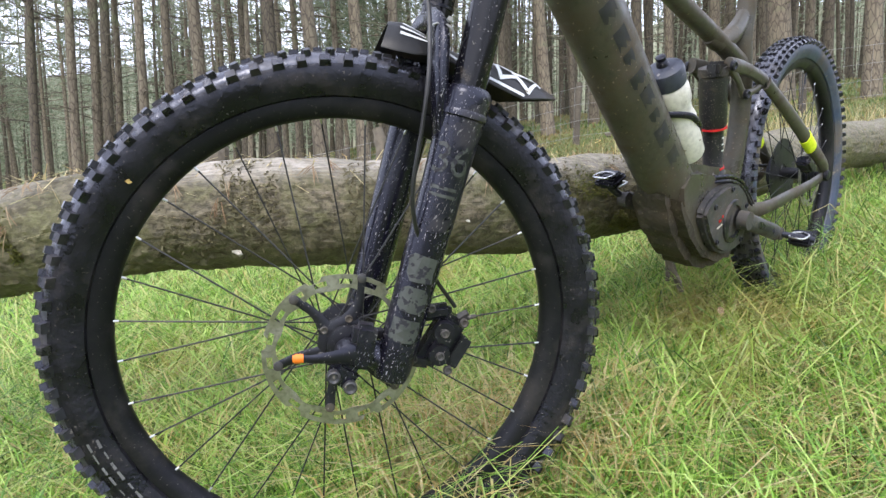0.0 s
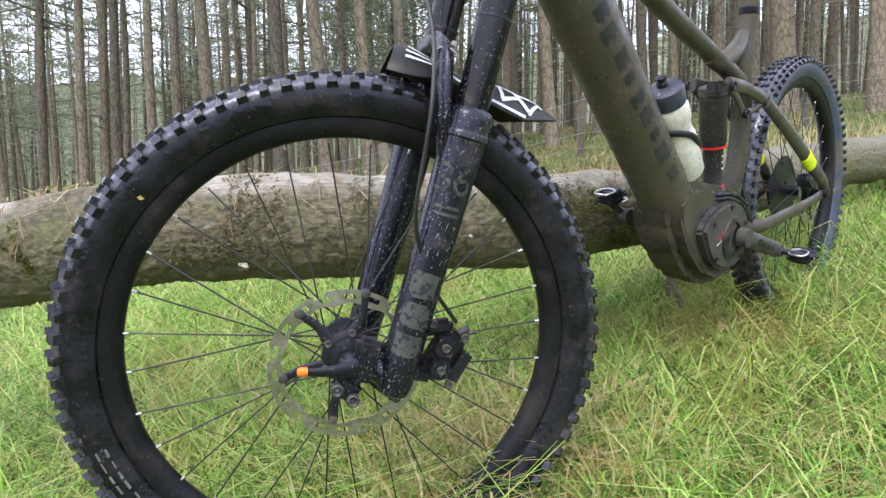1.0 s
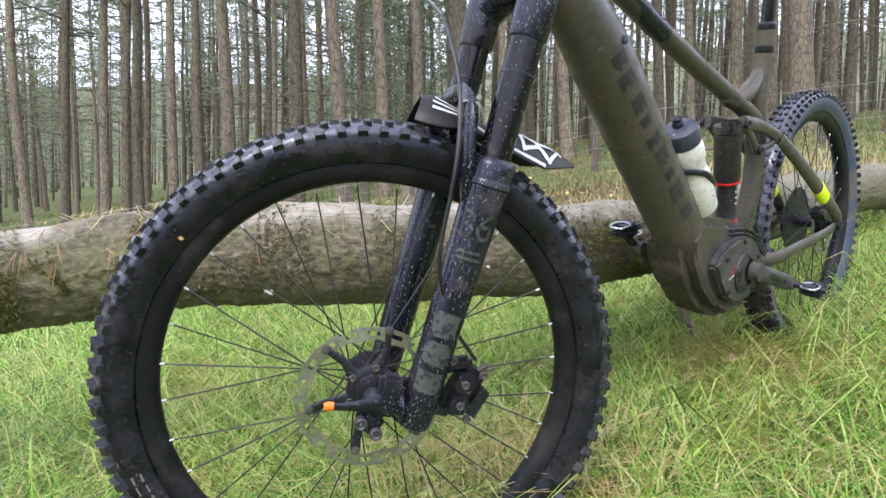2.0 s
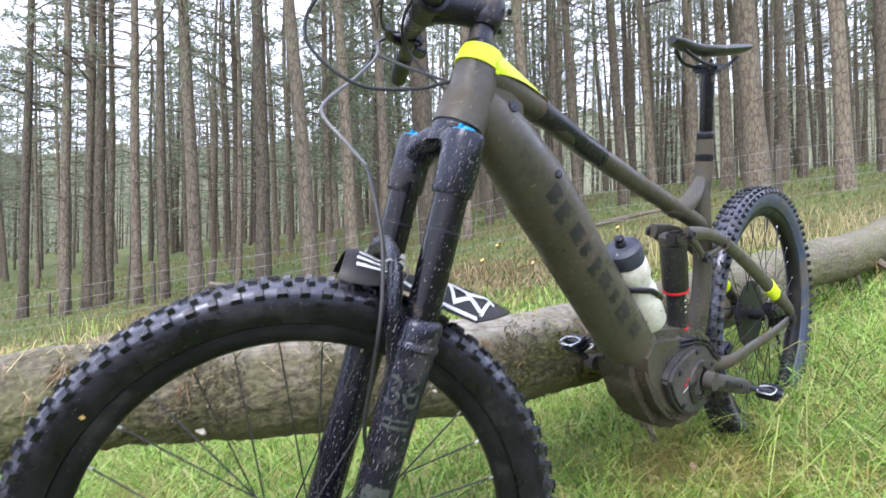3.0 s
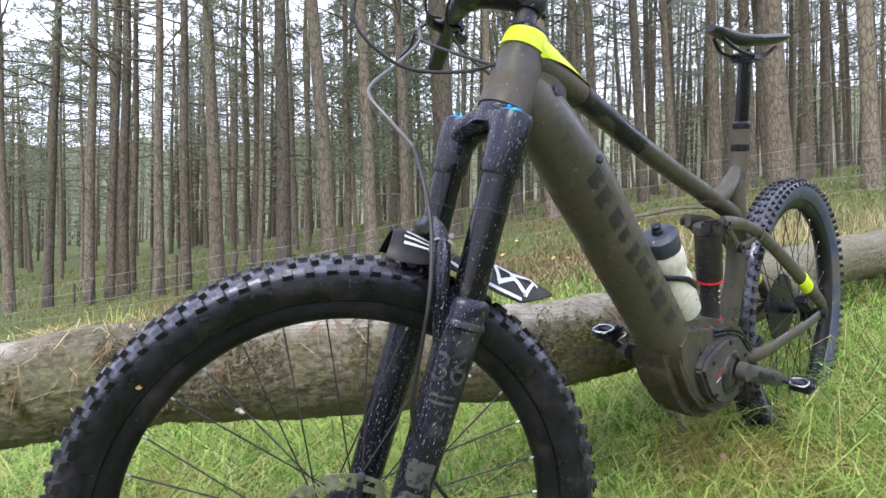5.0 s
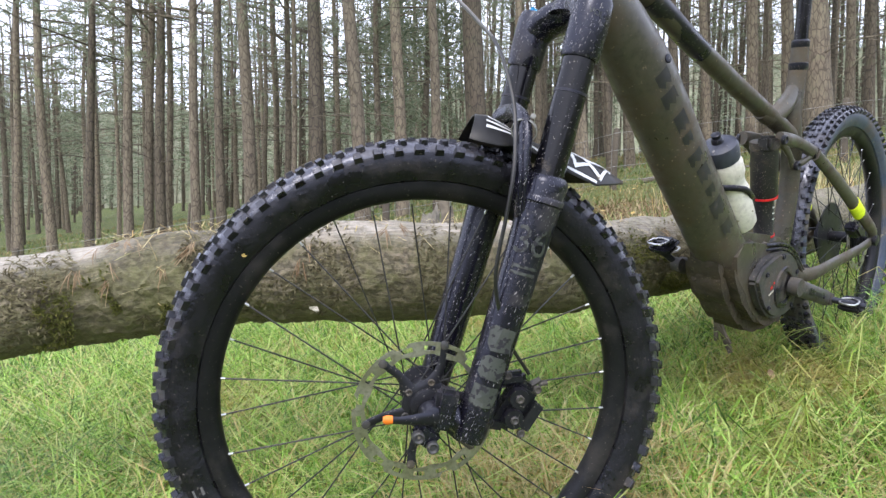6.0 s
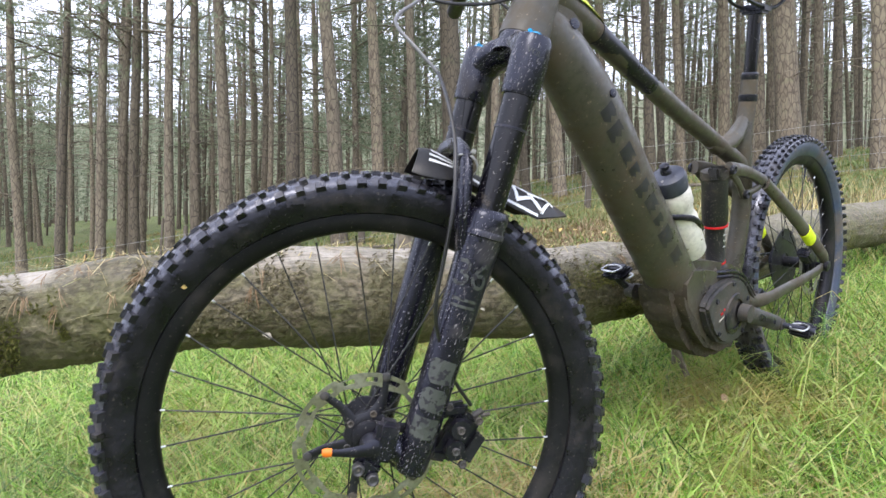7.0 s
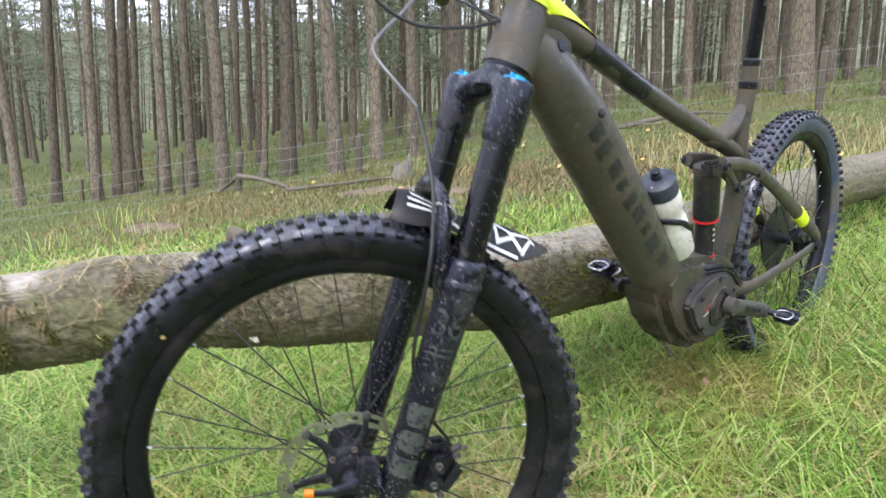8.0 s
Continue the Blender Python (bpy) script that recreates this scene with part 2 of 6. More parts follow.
def island_material(name, stops, rough=0.6, gloss=0.4, through_light=0.0, patch=None):
    """Colour picked blade by blade (or tuft by tuft); patch: noise scale and colour of larger drifts."""
    m, n, l, p = nodes_of(name)
    r = n.new("ShaderNodeValToRGB")
    e = r.color_ramp.elements
    while len(e) < len(stops):
        e.new(0.5)
    for k, (pos, c) in enumerate(stops):
        e[k].position, e[k].color = pos, (*c, 1)
    l.new(n.new("ShaderNodeNewGeometry").outputs["Random Per Island"], r.inputs[0])
    col = r.outputs[0]
    if patch:
        co = n.new("ShaderNodeTexCoord").outputs["Object"]
        col = mix(n, l, ramp(n, l, noise_node(n, l, co, patch[0], 3.0), patch[2], patch[3]), col, mix(n, l, 0.65, col, patch[1]))
    l.new(col, p.inputs["Base Color"])
    p.inputs["Roughness"].default_value = rough
    p.inputs["Specular IOR Level"].default_value = gloss
    if through_light:
        t = n.new("ShaderNodeBsdfTranslucent")
        l.new(col, t.inputs["Color"])
        sh = n.new("ShaderNodeMixShader")
        sh.inputs[0].default_value = through_light
        l.new(p.outputs[0], sh.inputs[1])
        l.new(t.outputs[0], sh.inputs[2])
        l.new(sh.outputs[0], n["Material Output"].inputs[0])
    return m


BARK = bark_material()
GRASS = island_material("wet_meadow_grass", [(0.0, (0.036, 0.095, 0.016)), (0.22, (0.130, 0.285, 0.036)), (0.52, (0.310, 0.520, 0.075)), (0.80, (0.50, 0.64, 0.19)), (0.90, (0.58, 0.55, 0.22)), (1.0, (0.60, 0.44, 0.19))], 0.32, 0.5, 0.32, (2.1, (0.48, 0.33, 0.12), 0.57, 0.70))
GRASS_FAR = island_material("rough_hill_grass", [(0.0, (0.070, 0.115, 0.028)), (0.35, (0.140, 0.208, 0.050)), (0.65, (0.220, 0.262, 0.088)), (0.85, (0.29, 0.240, 0.102)), (1.0, (0.25, 0.16, 0.070))], 0.55, 0.4, 0.3, (0.55, (0.25, 0.172, 0.078), 0.44, 0.60))
STRAW = island_material("pale_straw_grass", [(0.0, (0.48, 0.40, 0.19)), (0.4, (0.60, 0.53, 0.31)), (0.75, (0.50, 0.33, 0.12)), (1.0, (0.38, 0.40, 0.16))], 0.6, 0.3, 0.3)
RUSTY = island_material("rusty_dead_needles", [(0.0, (0.15, 0.092, 0.048)), (0.5, (0.24, 0.160, 0.090)), (1.0, (0.34, 0.26, 0.16))], 0.7, 0.3)
FLAKES = island_material("bark_flake", [(0.0, (0.050, 0.042, 0.024)), (0.5, (0.105, 0.092, 0.050)), (0.9, (0.150, 0.135, 0.078)), (1.0, (0.22, 0.19, 0.12))], 0.85, 0.2)
NEEDLES = island_material("pine_needles", [(0.0, (0.115, 0.145, 0.085)), (0.5, (0.215, 0.250, 0.162)), (0.85, (0.285, 0.315, 0.215)), (1.0, (0.33, 0.31, 0.21))], 0.6, 0.3, 0.55)


def ground_material():
    m, n, l, p = nodes_of("rough_pasture_soil")
    co = n.new("ShaderNodeTexCoord").outputs["Object"]
    a, b2, c = noise_node(n, l, co, 0.5, 5.0), noise_node(n, l, co, 5.0, 5.0), noise_node(n, l, co, 55.0, 4.0, stretch=(1, 1, 1))
    col = mix(n, l, ramp(n, l, a, 0.38, 0.62), (0.085, 0.125, 0.024), (0.150, 0.145, 0.046))
    col = mix(n, l, ramp(n, l, b2, 0.40, 0.68), col, (0.18, 0.23, 0.055))
    col = mix(n, l, ramp(n, l, c, 0.42, 0.60), col, (0.055, 0.070, 0.022))
    col = mix(n, l, ramp(n, l, noise_node(n, l, co, 1.3, 4.0), 0.62, 0.74), col, (0.20, 0.14, 0.075))
    l.new(col, p.inputs["Base Color"])
    p.inputs["Roughness"].default_value = 0.95
    b = n.new("ShaderNodeBump")
    b.inputs["Strength"].default_value, b.inputs["Distance"].default_value = 0.8, 0.05
    l.new(c, b.inputs["Height"])
    l.new(b.outputs[0], p.inputs["Normal"])
    return m


def log_material():
    m, n, l, p = nodes_of("weathered_log_bark")
    tc = n.new("ShaderNodeTexCoord")
    co, uv = tc.outputs["Object"], tc.outputs["UV"]
    fibre = noise_node(n, l, uv, 1.0, 6.0, 0.65, (14.0, 120.0, 1.0))
    big, mid = noise_node(n, l, co, 3.2, 6.0, 0.6), noise_node(n, l, co, 17.0, 6.0, 0.65)
    flake = noise_node(n, l, uv, 1.0, 5.0, 0.60, (62.0, 46.0, 1.0))
    col = mix(n, l, ramp(n, l, big, 0.36, 0.62), (0.108, 0.092, 0.054), (0.170, 0.140, 0.092))
    col = mix(n, l, ramp(n, l, mid, 0.42, 0.66), col, (0.118, 0.112, 0.052))
    col = mix(n, l, mix(n, l, ramp(n, l, fibre, 0.50, 0.72), (0, 0, 0), (0.6, 0.6, 0.6)), col, (0.085, 0.070, 0.045))
    col = mix(n, l, mix(n, l, ramp(n, l, flake, 0.50, 0.56), (0, 0, 0), (0.80, 0.80, 0.80)), col, (0.050, 0.043, 0.024))
    col = mix(n, l, mix(n, l, ramp(n, l, flake, 0.38, 0.44, (1, 1, 1, 1), (0, 0, 0, 1)), (0, 0, 0), (0.45, 0.45, 0.45)), col, (0.25, 0.215, 0.135))
    # bleached wood along the worn top, a darker olive-brown belly
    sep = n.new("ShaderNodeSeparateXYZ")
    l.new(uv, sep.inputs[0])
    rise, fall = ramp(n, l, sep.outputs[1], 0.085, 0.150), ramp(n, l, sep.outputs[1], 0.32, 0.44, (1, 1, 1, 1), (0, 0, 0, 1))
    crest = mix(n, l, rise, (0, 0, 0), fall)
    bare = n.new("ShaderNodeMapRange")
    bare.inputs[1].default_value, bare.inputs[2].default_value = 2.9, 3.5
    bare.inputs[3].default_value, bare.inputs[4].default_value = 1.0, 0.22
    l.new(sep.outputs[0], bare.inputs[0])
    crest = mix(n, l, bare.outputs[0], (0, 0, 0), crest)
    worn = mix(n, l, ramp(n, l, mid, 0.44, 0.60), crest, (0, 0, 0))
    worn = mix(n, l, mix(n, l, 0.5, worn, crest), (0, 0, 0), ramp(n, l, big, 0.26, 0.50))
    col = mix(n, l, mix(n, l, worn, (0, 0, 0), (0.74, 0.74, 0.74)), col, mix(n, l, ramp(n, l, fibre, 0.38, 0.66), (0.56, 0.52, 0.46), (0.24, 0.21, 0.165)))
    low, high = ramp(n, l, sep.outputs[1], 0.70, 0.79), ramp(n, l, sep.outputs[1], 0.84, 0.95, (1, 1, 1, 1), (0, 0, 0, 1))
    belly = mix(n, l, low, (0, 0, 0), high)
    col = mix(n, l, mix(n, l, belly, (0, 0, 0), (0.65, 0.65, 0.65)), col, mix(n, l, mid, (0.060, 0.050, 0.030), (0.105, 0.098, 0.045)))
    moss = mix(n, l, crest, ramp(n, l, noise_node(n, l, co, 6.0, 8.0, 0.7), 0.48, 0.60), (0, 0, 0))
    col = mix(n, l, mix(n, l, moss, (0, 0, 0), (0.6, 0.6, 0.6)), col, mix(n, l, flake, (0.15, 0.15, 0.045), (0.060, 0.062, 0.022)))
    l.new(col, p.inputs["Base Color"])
    p.inputs["Roughness"].default_value = 0.70
    b = n.new("ShaderNodeBump")
    b.inputs["Strength"].default_value, b.inputs["Distance"].default_value = 1.0, 0.014
    l.new(mix(n, l, 0.6, mix(n, l, 0.5, fibre, mid), mix(n, l, flake, (1, 1, 1), (0, 0, 0))), b.inputs["Height"])
    l.new(b.outputs[0], p.inputs["Normal"])
    return m


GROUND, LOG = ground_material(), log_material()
MOSS = island_material("wet_green_moss", [(0.0, (0.07, 0.082, 0.02)), (0.5, (0.12, 0.125, 0.032)), (1.0, (0.20, 0.185, 0.06))], 0.85, 0.2, 0.15)


# ---- mesh helpers ----
def finish(name, bm, material, smooth=True):
    me = bpy.data.meshes.new(name)
    bmesh.ops.recalc_face_normals(bm, faces=bm.faces)
    bm.to_mesh(me)
    bm.free()
    me.materials.append(material)
    if smooth:
        me.polygons.foreach_set("use_smooth", [True] * len(me.polygons))
        me.set_sharp_from_angle(angle=radians(38))
    return me


def part(name, bm, material, parent, label="", m=None, smooth=True):
    """One mesh object under a thing or a part; bm is a bmesh or a ready mesh."""
    me = bm if isinstance(bm, bpy.types.Mesh) else finish(name, bm, material, smooth)
    ob = new(name, me)
    ob.parent = parent
    if m is not None:
        ob.matrix_basis = m
    if label:
        tagged(ob, label)
    return ob


def thing(name, label, category, m=None, group="", kind=""):
    ob = new(name)
    if m is not None:
        ob.matrix_basis = m
    return tagged(ob, label, category, group, kind)


def solid(name, bm, material, label, category, group="", kind="", m=None, smooth=True):
    ob = new(name, finish(name, bm, material, smooth))
    if m is not None:
        ob.matrix_basis = m
    return tagged(ob, label, category, group, kind)


def spline(points, steps=6):
    """Points along a smooth curve through the given ones (Catmull-Rom)."""
    q = [Vector(p) for p in points]
    q = [2 * q[0] - q[1]] + q + [2 * q[-1] - q[-2]]
    out = []
    for a, b, c, d in zip(q, q[1:], q[2:], q[3:]):
        for k in range(steps):
            t = k / steps
            out.append(0.5 * (2 * b + (c - a) * t + (2 * a - 5 * b + 4 * c - d) * t * t + (3 * b - a - 3 * c + d) * t ** 3))
    return out + [q[-2]]


def tube(bm, points, radii, sides=12, flat=(1.0, 1.0), up=(0, 1, 0), caps=True, uv=False):
    """A tube along points; radii: one or one each; flat: stretch of the section across and along 'up'."""
    pts = [Vector(p) for p in points]
    if isinstance(radii, (int, float)):
        radii = [radii] * len(pts)
    rings, ref = [], Vector(up)
    for i, p in enumerate(pts):
        d = (pts[min(i + 1, len(pts) - 1)] - pts[max(i - 1, 0)]).normalized()
        v = ref - d * ref.dot(d)
        if v.length < 1e-4:
            v = d.orthogonal()
        v.normalize()
        ref = v
        w = d.cross(v)
        rings.append([bm.verts.new(p + radii[i] * (math.cos(a) * w * flat[0] + math.sin(a) * v * flat[1])) for a in (2 * math.pi * k / sides for k in range(sides))])
    for r, s in zip(rings, rings[1:]):
        for k in range(sides):
            bm.faces.new((r[k], r[(k + 1) % sides], s[(k + 1) % sides], s[k]))
    if caps:
        bm.faces.new(rings[0][::-1]), bm.faces.new(rings[-1])
    return rings


def lathe(bm, profile, centre=(0, 0, 0), axis=(0, 1, 0), sides=32, closed=False):
    """Turns (along, radius) pairs about an axis; closed: the profile is a loop."""
    z = Vector(axis).normalized()
    x = z.orthogonal().normalized()
    y = z.cross(x)
    c = Vector(centre)
    rings = [[bm.verts.new(c + z * h + r * (math.cos(a) * x + math.sin(a) * y)) for a in (2 * math.pi * k / sides for k in range(sides))] for h, r in profile]
    for r, s in zip(rings, rings[1:] + (rings[:1] if closed else [])):
        for k in range(sides):
            bm.faces.new((r[k], r[(k + 1) % sides], s[(k + 1) % sides], s[k]))
    if not closed:
        bm.faces.new(rings[0][::-1]), bm.faces.new(rings[-1])


def block(bm, centre, size, m=None, bevel=0.0):
    """A bevelled box."""
    g = bmesh.new()
    bmesh.ops.create_cube(g, size=1)
    bmesh.ops.scale(g, vec=size, verts=g.verts)
    if bevel:
        bmesh.ops.bevel(g, geom=g.edges[:], offset=bevel, segments=2, affect="EDGES")
    bmesh.ops.transform(g, matrix=Matrix.Translation(centre) @ (m if m is not None else Matrix()), verts=g.verts)
    me = bpy.data.meshes.new("block")
    g.to_mesh(me)
    g.free()
    bm.from_mesh(me)
    bpy.data.meshes.remove(me)


def slab(bm, outline, lo, hi, bevel=0.0):
    """An outline in the x-z plane, thick from y = lo to y = hi."""
    g = bmesh.new()
    a = [g.verts.new((x, lo, z)) for x, z in outline]
    f = g.faces.new(a)
    ext = bmesh.ops.extrude_face_region(g, geom=[f])
    bmesh.ops.translate(g, vec=(0, hi - lo, 0), verts=[v for v in ext["geom"] if isinstance(v, bmesh.types.BMVert)])
    bmesh.ops.recalc_face_normals(g, faces=g.faces)
    if bevel:
        bmesh.ops.bevel(g, geom=g.edges[:], offset=bevel, segments=2, affect="EDGES")
    me = bpy.data.meshes.new("slab")
    g.to_mesh(me)
    g.free()
    bm.from_mesh(me)
    bpy.data.meshes.remove(me)


def roughen(bm, amount, scale):
    bm.normal_update()
    for v in bm.verts:
        v.co += v.normal * amount * noise.fractal(v.co * scale, 1.0, 2.0, 3)


def letters(text, size, spacing=1.0):
    """The outline of built-in lettering as a flat mesh in x-y, centred."""
    cu = bpy.data.curves.new("letters", "FONT")
    cu.body, cu.size, cu.align_x, cu.align_y, cu.space_character = text, size, "CENTER", "CENTER", spacing
    cu.extrude = 0.0
    ob = bpy.data.objects.new("letters", cu)
    scene.collection.objects.link(ob)
    me = bpy.data.meshes.new_from_object(ob.evaluated_get(bpy.context.evaluated_depsgraph_get()))
    bpy.data.objects.remove(ob)
    g = bmesh.new()
    g.from_mesh(me)
    bpy.data.meshes.remove(me)
    return g


# ---- the ground ----
def ground_z(x, y):
    d = math.hypot(x, y)
    z = -0.157 + 0.14 * x + 0.118 * y
    far = max(0.0, d - 16.0)
    z -= 0.118 * far * (y / max(d, 0.01)) * 0.55 + 0.14 * far * (x / max(d, 0.01)) * 0.6
    if x < 0:
        z += 0.052 * x * min(1.0, max(0.0, (d - 4.0) / 3.5)) * min(1.0, 12.0 / max(d, 0.01))
    if d < 60:
        z += 0.035 * noise.noise((x * 0.55, y * 0.55, 0)) * min(1, d / 3) + 0.012 * noise.noise((x * 2.3, y * 2.3, 4))
    return z


def build_ground():
    bm = bmesh.new()
    xs = [-400, -200, -100, -60, -40, -30, -24, -20, -17] + [-15 + 0.5 * k for k in range(22)] + [-4 + 0.2 * k for k in range(41)] + [4.5 + 0.5 * k for k in range(22)] + [17, 20, 24, 30, 40, 60, 100, 200, 400]
    ys = [-400, -200, -100, -60, -40, -25, -15, -10, -6, -4, -3, -2, -1.5, -1] + [-0.8 + 0.2 * k for k in range(36)] + [6.5 + 0.5 * k for k in range(26)] + [20, 22, 25, 28, 32, 38, 45, 60, 100, 200, 400]
    grid = [[bm.verts.new((x, y, ground_z(x, y))) for x in xs] for y in ys]
    for a, b in zip(grid, grid[1:]):
        for k in range(len(xs) - 1):
            bm.faces.new((a[k], a[k + 1], b[k + 1], b[k]))
    solid("ground", bm, GROUND, "rough sloping pasture ground with short grass and soil", "ground", kind="structure")


build_ground()

# ---- the bicycle ----
def axes(x, y, z, at):
    return Matrix(((x[0], y[0], z[0], at[0]), (x[1], y[1], z[1], at[1]), (x[2], y[2], z[2], at[2]), (0, 0, 0, 1)))


BIKE = axes((-0.7290, -0.6694, -0.1428), (0.6838, -0.7216, -0.1084), (-0.0305, -0.1767, 0.9838), (0.5842, 1.4384, 0.4187))
STEER = BIKE.inverted() @ axes((-0.8912, -0.2441, 0.3823), (0.2271, -0.9697, -0.0899), (0.3926, 0.0067, 0.9197), (-0.1359, 0.8447, 0.2982))
BARS = BIKE.inverted() @ axes((-0.9201, -0.2181, 0.3253), (0.2518, -0.9657, 0.0647), (0.3, 0.1414, 0.9433), (-0.1004, 0.8499, 0.3134))
bicycle = thing("mountain_bike", "muddy olive-grey electric mountain bike leaning against a log", "bicycle", BIKE)


def tyre_mesh(name, material):
    bm = bmesh.new()
    half = [(0.0165, 0.310), (0.0222, 0.3125), (0.0226, 0.3135), (0.0268, 0.319), (0.0302, 0.327), (0.0320, 0.335), (0.0318, 0.343), (0.0290, 0.353), (0.0215, 0.3605), (0.0110, 0.3645), (0.0, 0.3655)]
    prof = half + [(-a, r) for a, r in half[-2::-1]] + [(-0.0135, 0.310), (0.0135, 0.310)]
    lathe(bm, prof, sides=120, closed=True)
    return finish(name, bm, material)


def knob(bm, th, y, r, tilt, long, wide, high, skew=0.0):
    radial = Vector((math.cos(th), 0, math.sin(th)))
    side = Vector((0, 1, 0))
    n = (radial * math.cos(tilt) + side * math.sin(tilt)).normalized()
    t = Vector((-math.sin(th), 0, math.cos(th)))
    w = n.cross(t).normalized()
    t, w = t * math.cos(skew) + w * math.sin(skew), w * math.cos(skew) - t * math.sin(skew)
    c = radial * r + side * y
    lo = [bm.verts.new(c - n * 0.003 + t * a * long * 0.58 + w * b * wide * 0.58) for a, b in ((-1, -1), (1, -1), (1, 1), (-1, 1))]
    hi = [bm.verts.new(c + n * high + t * a * long * 0.46 + w * b * wide * 0.46) for a, b in ((-1, -1), (1, -1), (1, 1), (-1, 1))]
    bm.faces.new(hi)
    for k in range(4):
        bm.faces.new((lo[k], lo[(k + 1) % 4], hi[(k + 1) % 4], hi[k]))


def tread_mesh(name, material, rows=80):
    bm = bmesh.new()
    rnd = random.Random(5)
    for k in range(rows):
        th = 2 * math.pi * k / rows
        step = 2 * math.pi / rows
        for s in (-1, 1):
            jit = rnd.uniform(-0.0006, 0.0006)
            knob(bm, th + (0.25 if s > 0 else 0) * step, s * (0.0292 + jit), 0.3515, s * 0.95, 0.0108 if k % 2 else 0.0128, 0.0098, 0.0092)
            knob(bm, th + 0.5 * step, s * 0.0200, 0.3605, s * 0.45, 0.0094, 0.0080, 0.0080, s * 0.3)
            if k % 2:
                knob(bm, th, s * 0.0068, 0.3640, s * 0.1, 0.0118, 0.0078, 0.0060)
        if k % 2 == 0:
            knob(bm, th, 0.0055, 0.3645, 0.05, 0.0104, 0.0088, 0.0060)
            knob(bm, th, -0.0055, 0.3645, -0.05, 0.0104, 0.0088, 0.0060)
    return finish(name, bm, material, smooth=False)


def rim_mesh():
    bm = bmesh.new()
    lathe(bm, [(0.0178, 0.3135), (0.0182, 0.303), (0.0125, 0.2895), (0.004, 0.2845), (-0.004, 0.2845), (-0.0125, 0.2895), (-0.0182, 0.303), (-0.0178, 0.3135), (-0.0150, 0.308), (0.0150, 0.308)], sides=120, closed=True)
    return finish("rim", bm, RIM)


def rotor_mesh(radius):
    """A wavy, slotted brake track."""
    bm = bmesh.new()
    n, rings = 144, []
    for side in (0.0009, -0.0009):
        rows = []
        for q in range(4):
            row = []
            for k in range(n):
                a = 2 * math.pi * k / n
                wave = 0.0024 * (1 if (k % 24) > 3 else -1.2)
                r = (radius - 0.0026 + wave, radius - 0.0060, radius - 0.0130, radius - 0.0175 - 0.0035 * math.sin(6 * a) ** 2)[q]
                row.append(bm.verts.new((r * math.cos(a), side, r * math.sin(a))))
            rows.append(row)
        rings.append(rows)
    gone = {k for k in range(n) if k % 8 in (1, 2, 3, 4)}
    for k in range(n):
        j = (k + 1) % n
        for q in range(3):
            if q == 1 and k in gone:
                continue
            for rows in rings:
                bm.faces.new((rows[q][k], rows[q][j], rows[q + 1][j], rows[q + 1][k]))
        for q in (0, 3):
            bm.faces.new((rings[0][q][k], rings[0][q][j], rings[1][q][j], rings[1][q][k]))
        if k in gone:
            for q in (1, 2):
                bm.faces.new((rings[0][q][k], rings[0][q][j], rings[1][q][j], rings[1][q][k]))
    return finish("brake_rotor", bm, STEEL, smooth=False)


def spoke_ends(k, count):
    """The hub end and the rim end of a spoke, in the wheel's plane."""
    s = 1 if k % 2 else -1
    a = 2 * math.pi * k / count
    lead = 0.95 if (k // 2) % 2 else -0.95
    hub = Vector((0.027 * math.cos(a + lead), s * 0.030, 0.027 * math.sin(a + lead)))
    rim = Vector((0.287 * math.cos(a), s * 0.003, 0.287 * math.sin(a)))
    return hub, rim


def along(a, b):
    return Matrix.Translation(a) @ (b - a).to_track_quat("Z", "Y").to_matrix().to_4x4()


TYRE, TREADS, RIMS = tyre_mesh("tyre", RUBBER), tread_mesh("tread", TREAD), rim_mesh()
TYRE_REAR = tyre_mesh("tyre", RUBBER_SHEEN)
g = bmesh.new()
crown_ = [(0.0300, 0.3500), (0.0292, 0.3540), (0.0218, 0.3612), (0.0111, 0.3652), (0.0, 0.3662)]
lathe(g, crown_ + [(-a, r) for a, r in crown_[-2::-1]] + [(-0.020, 0.352), (0.020, 0.352)], sides=120, closed=True)
CASINGS = finish("tread_base", g, CASING)
h0, r0 = spoke_ends(0, 32)
g = bmesh.new()
tube(g, [(0, 0, 0), (0, 0, (r0 - h0).length)], 0.00115, 6)
SPOKES = finish("spoke", g, SPOKE)
g = bmesh.new()
lathe(g, [(0, 0.0011), (0.001, 0.0017), (0.010, 0.0017), (0.012, 0.0021)], axis=(0, 0, 1), sides=8)
NIPPLES = finish("spoke_nipple", g, CHROME)


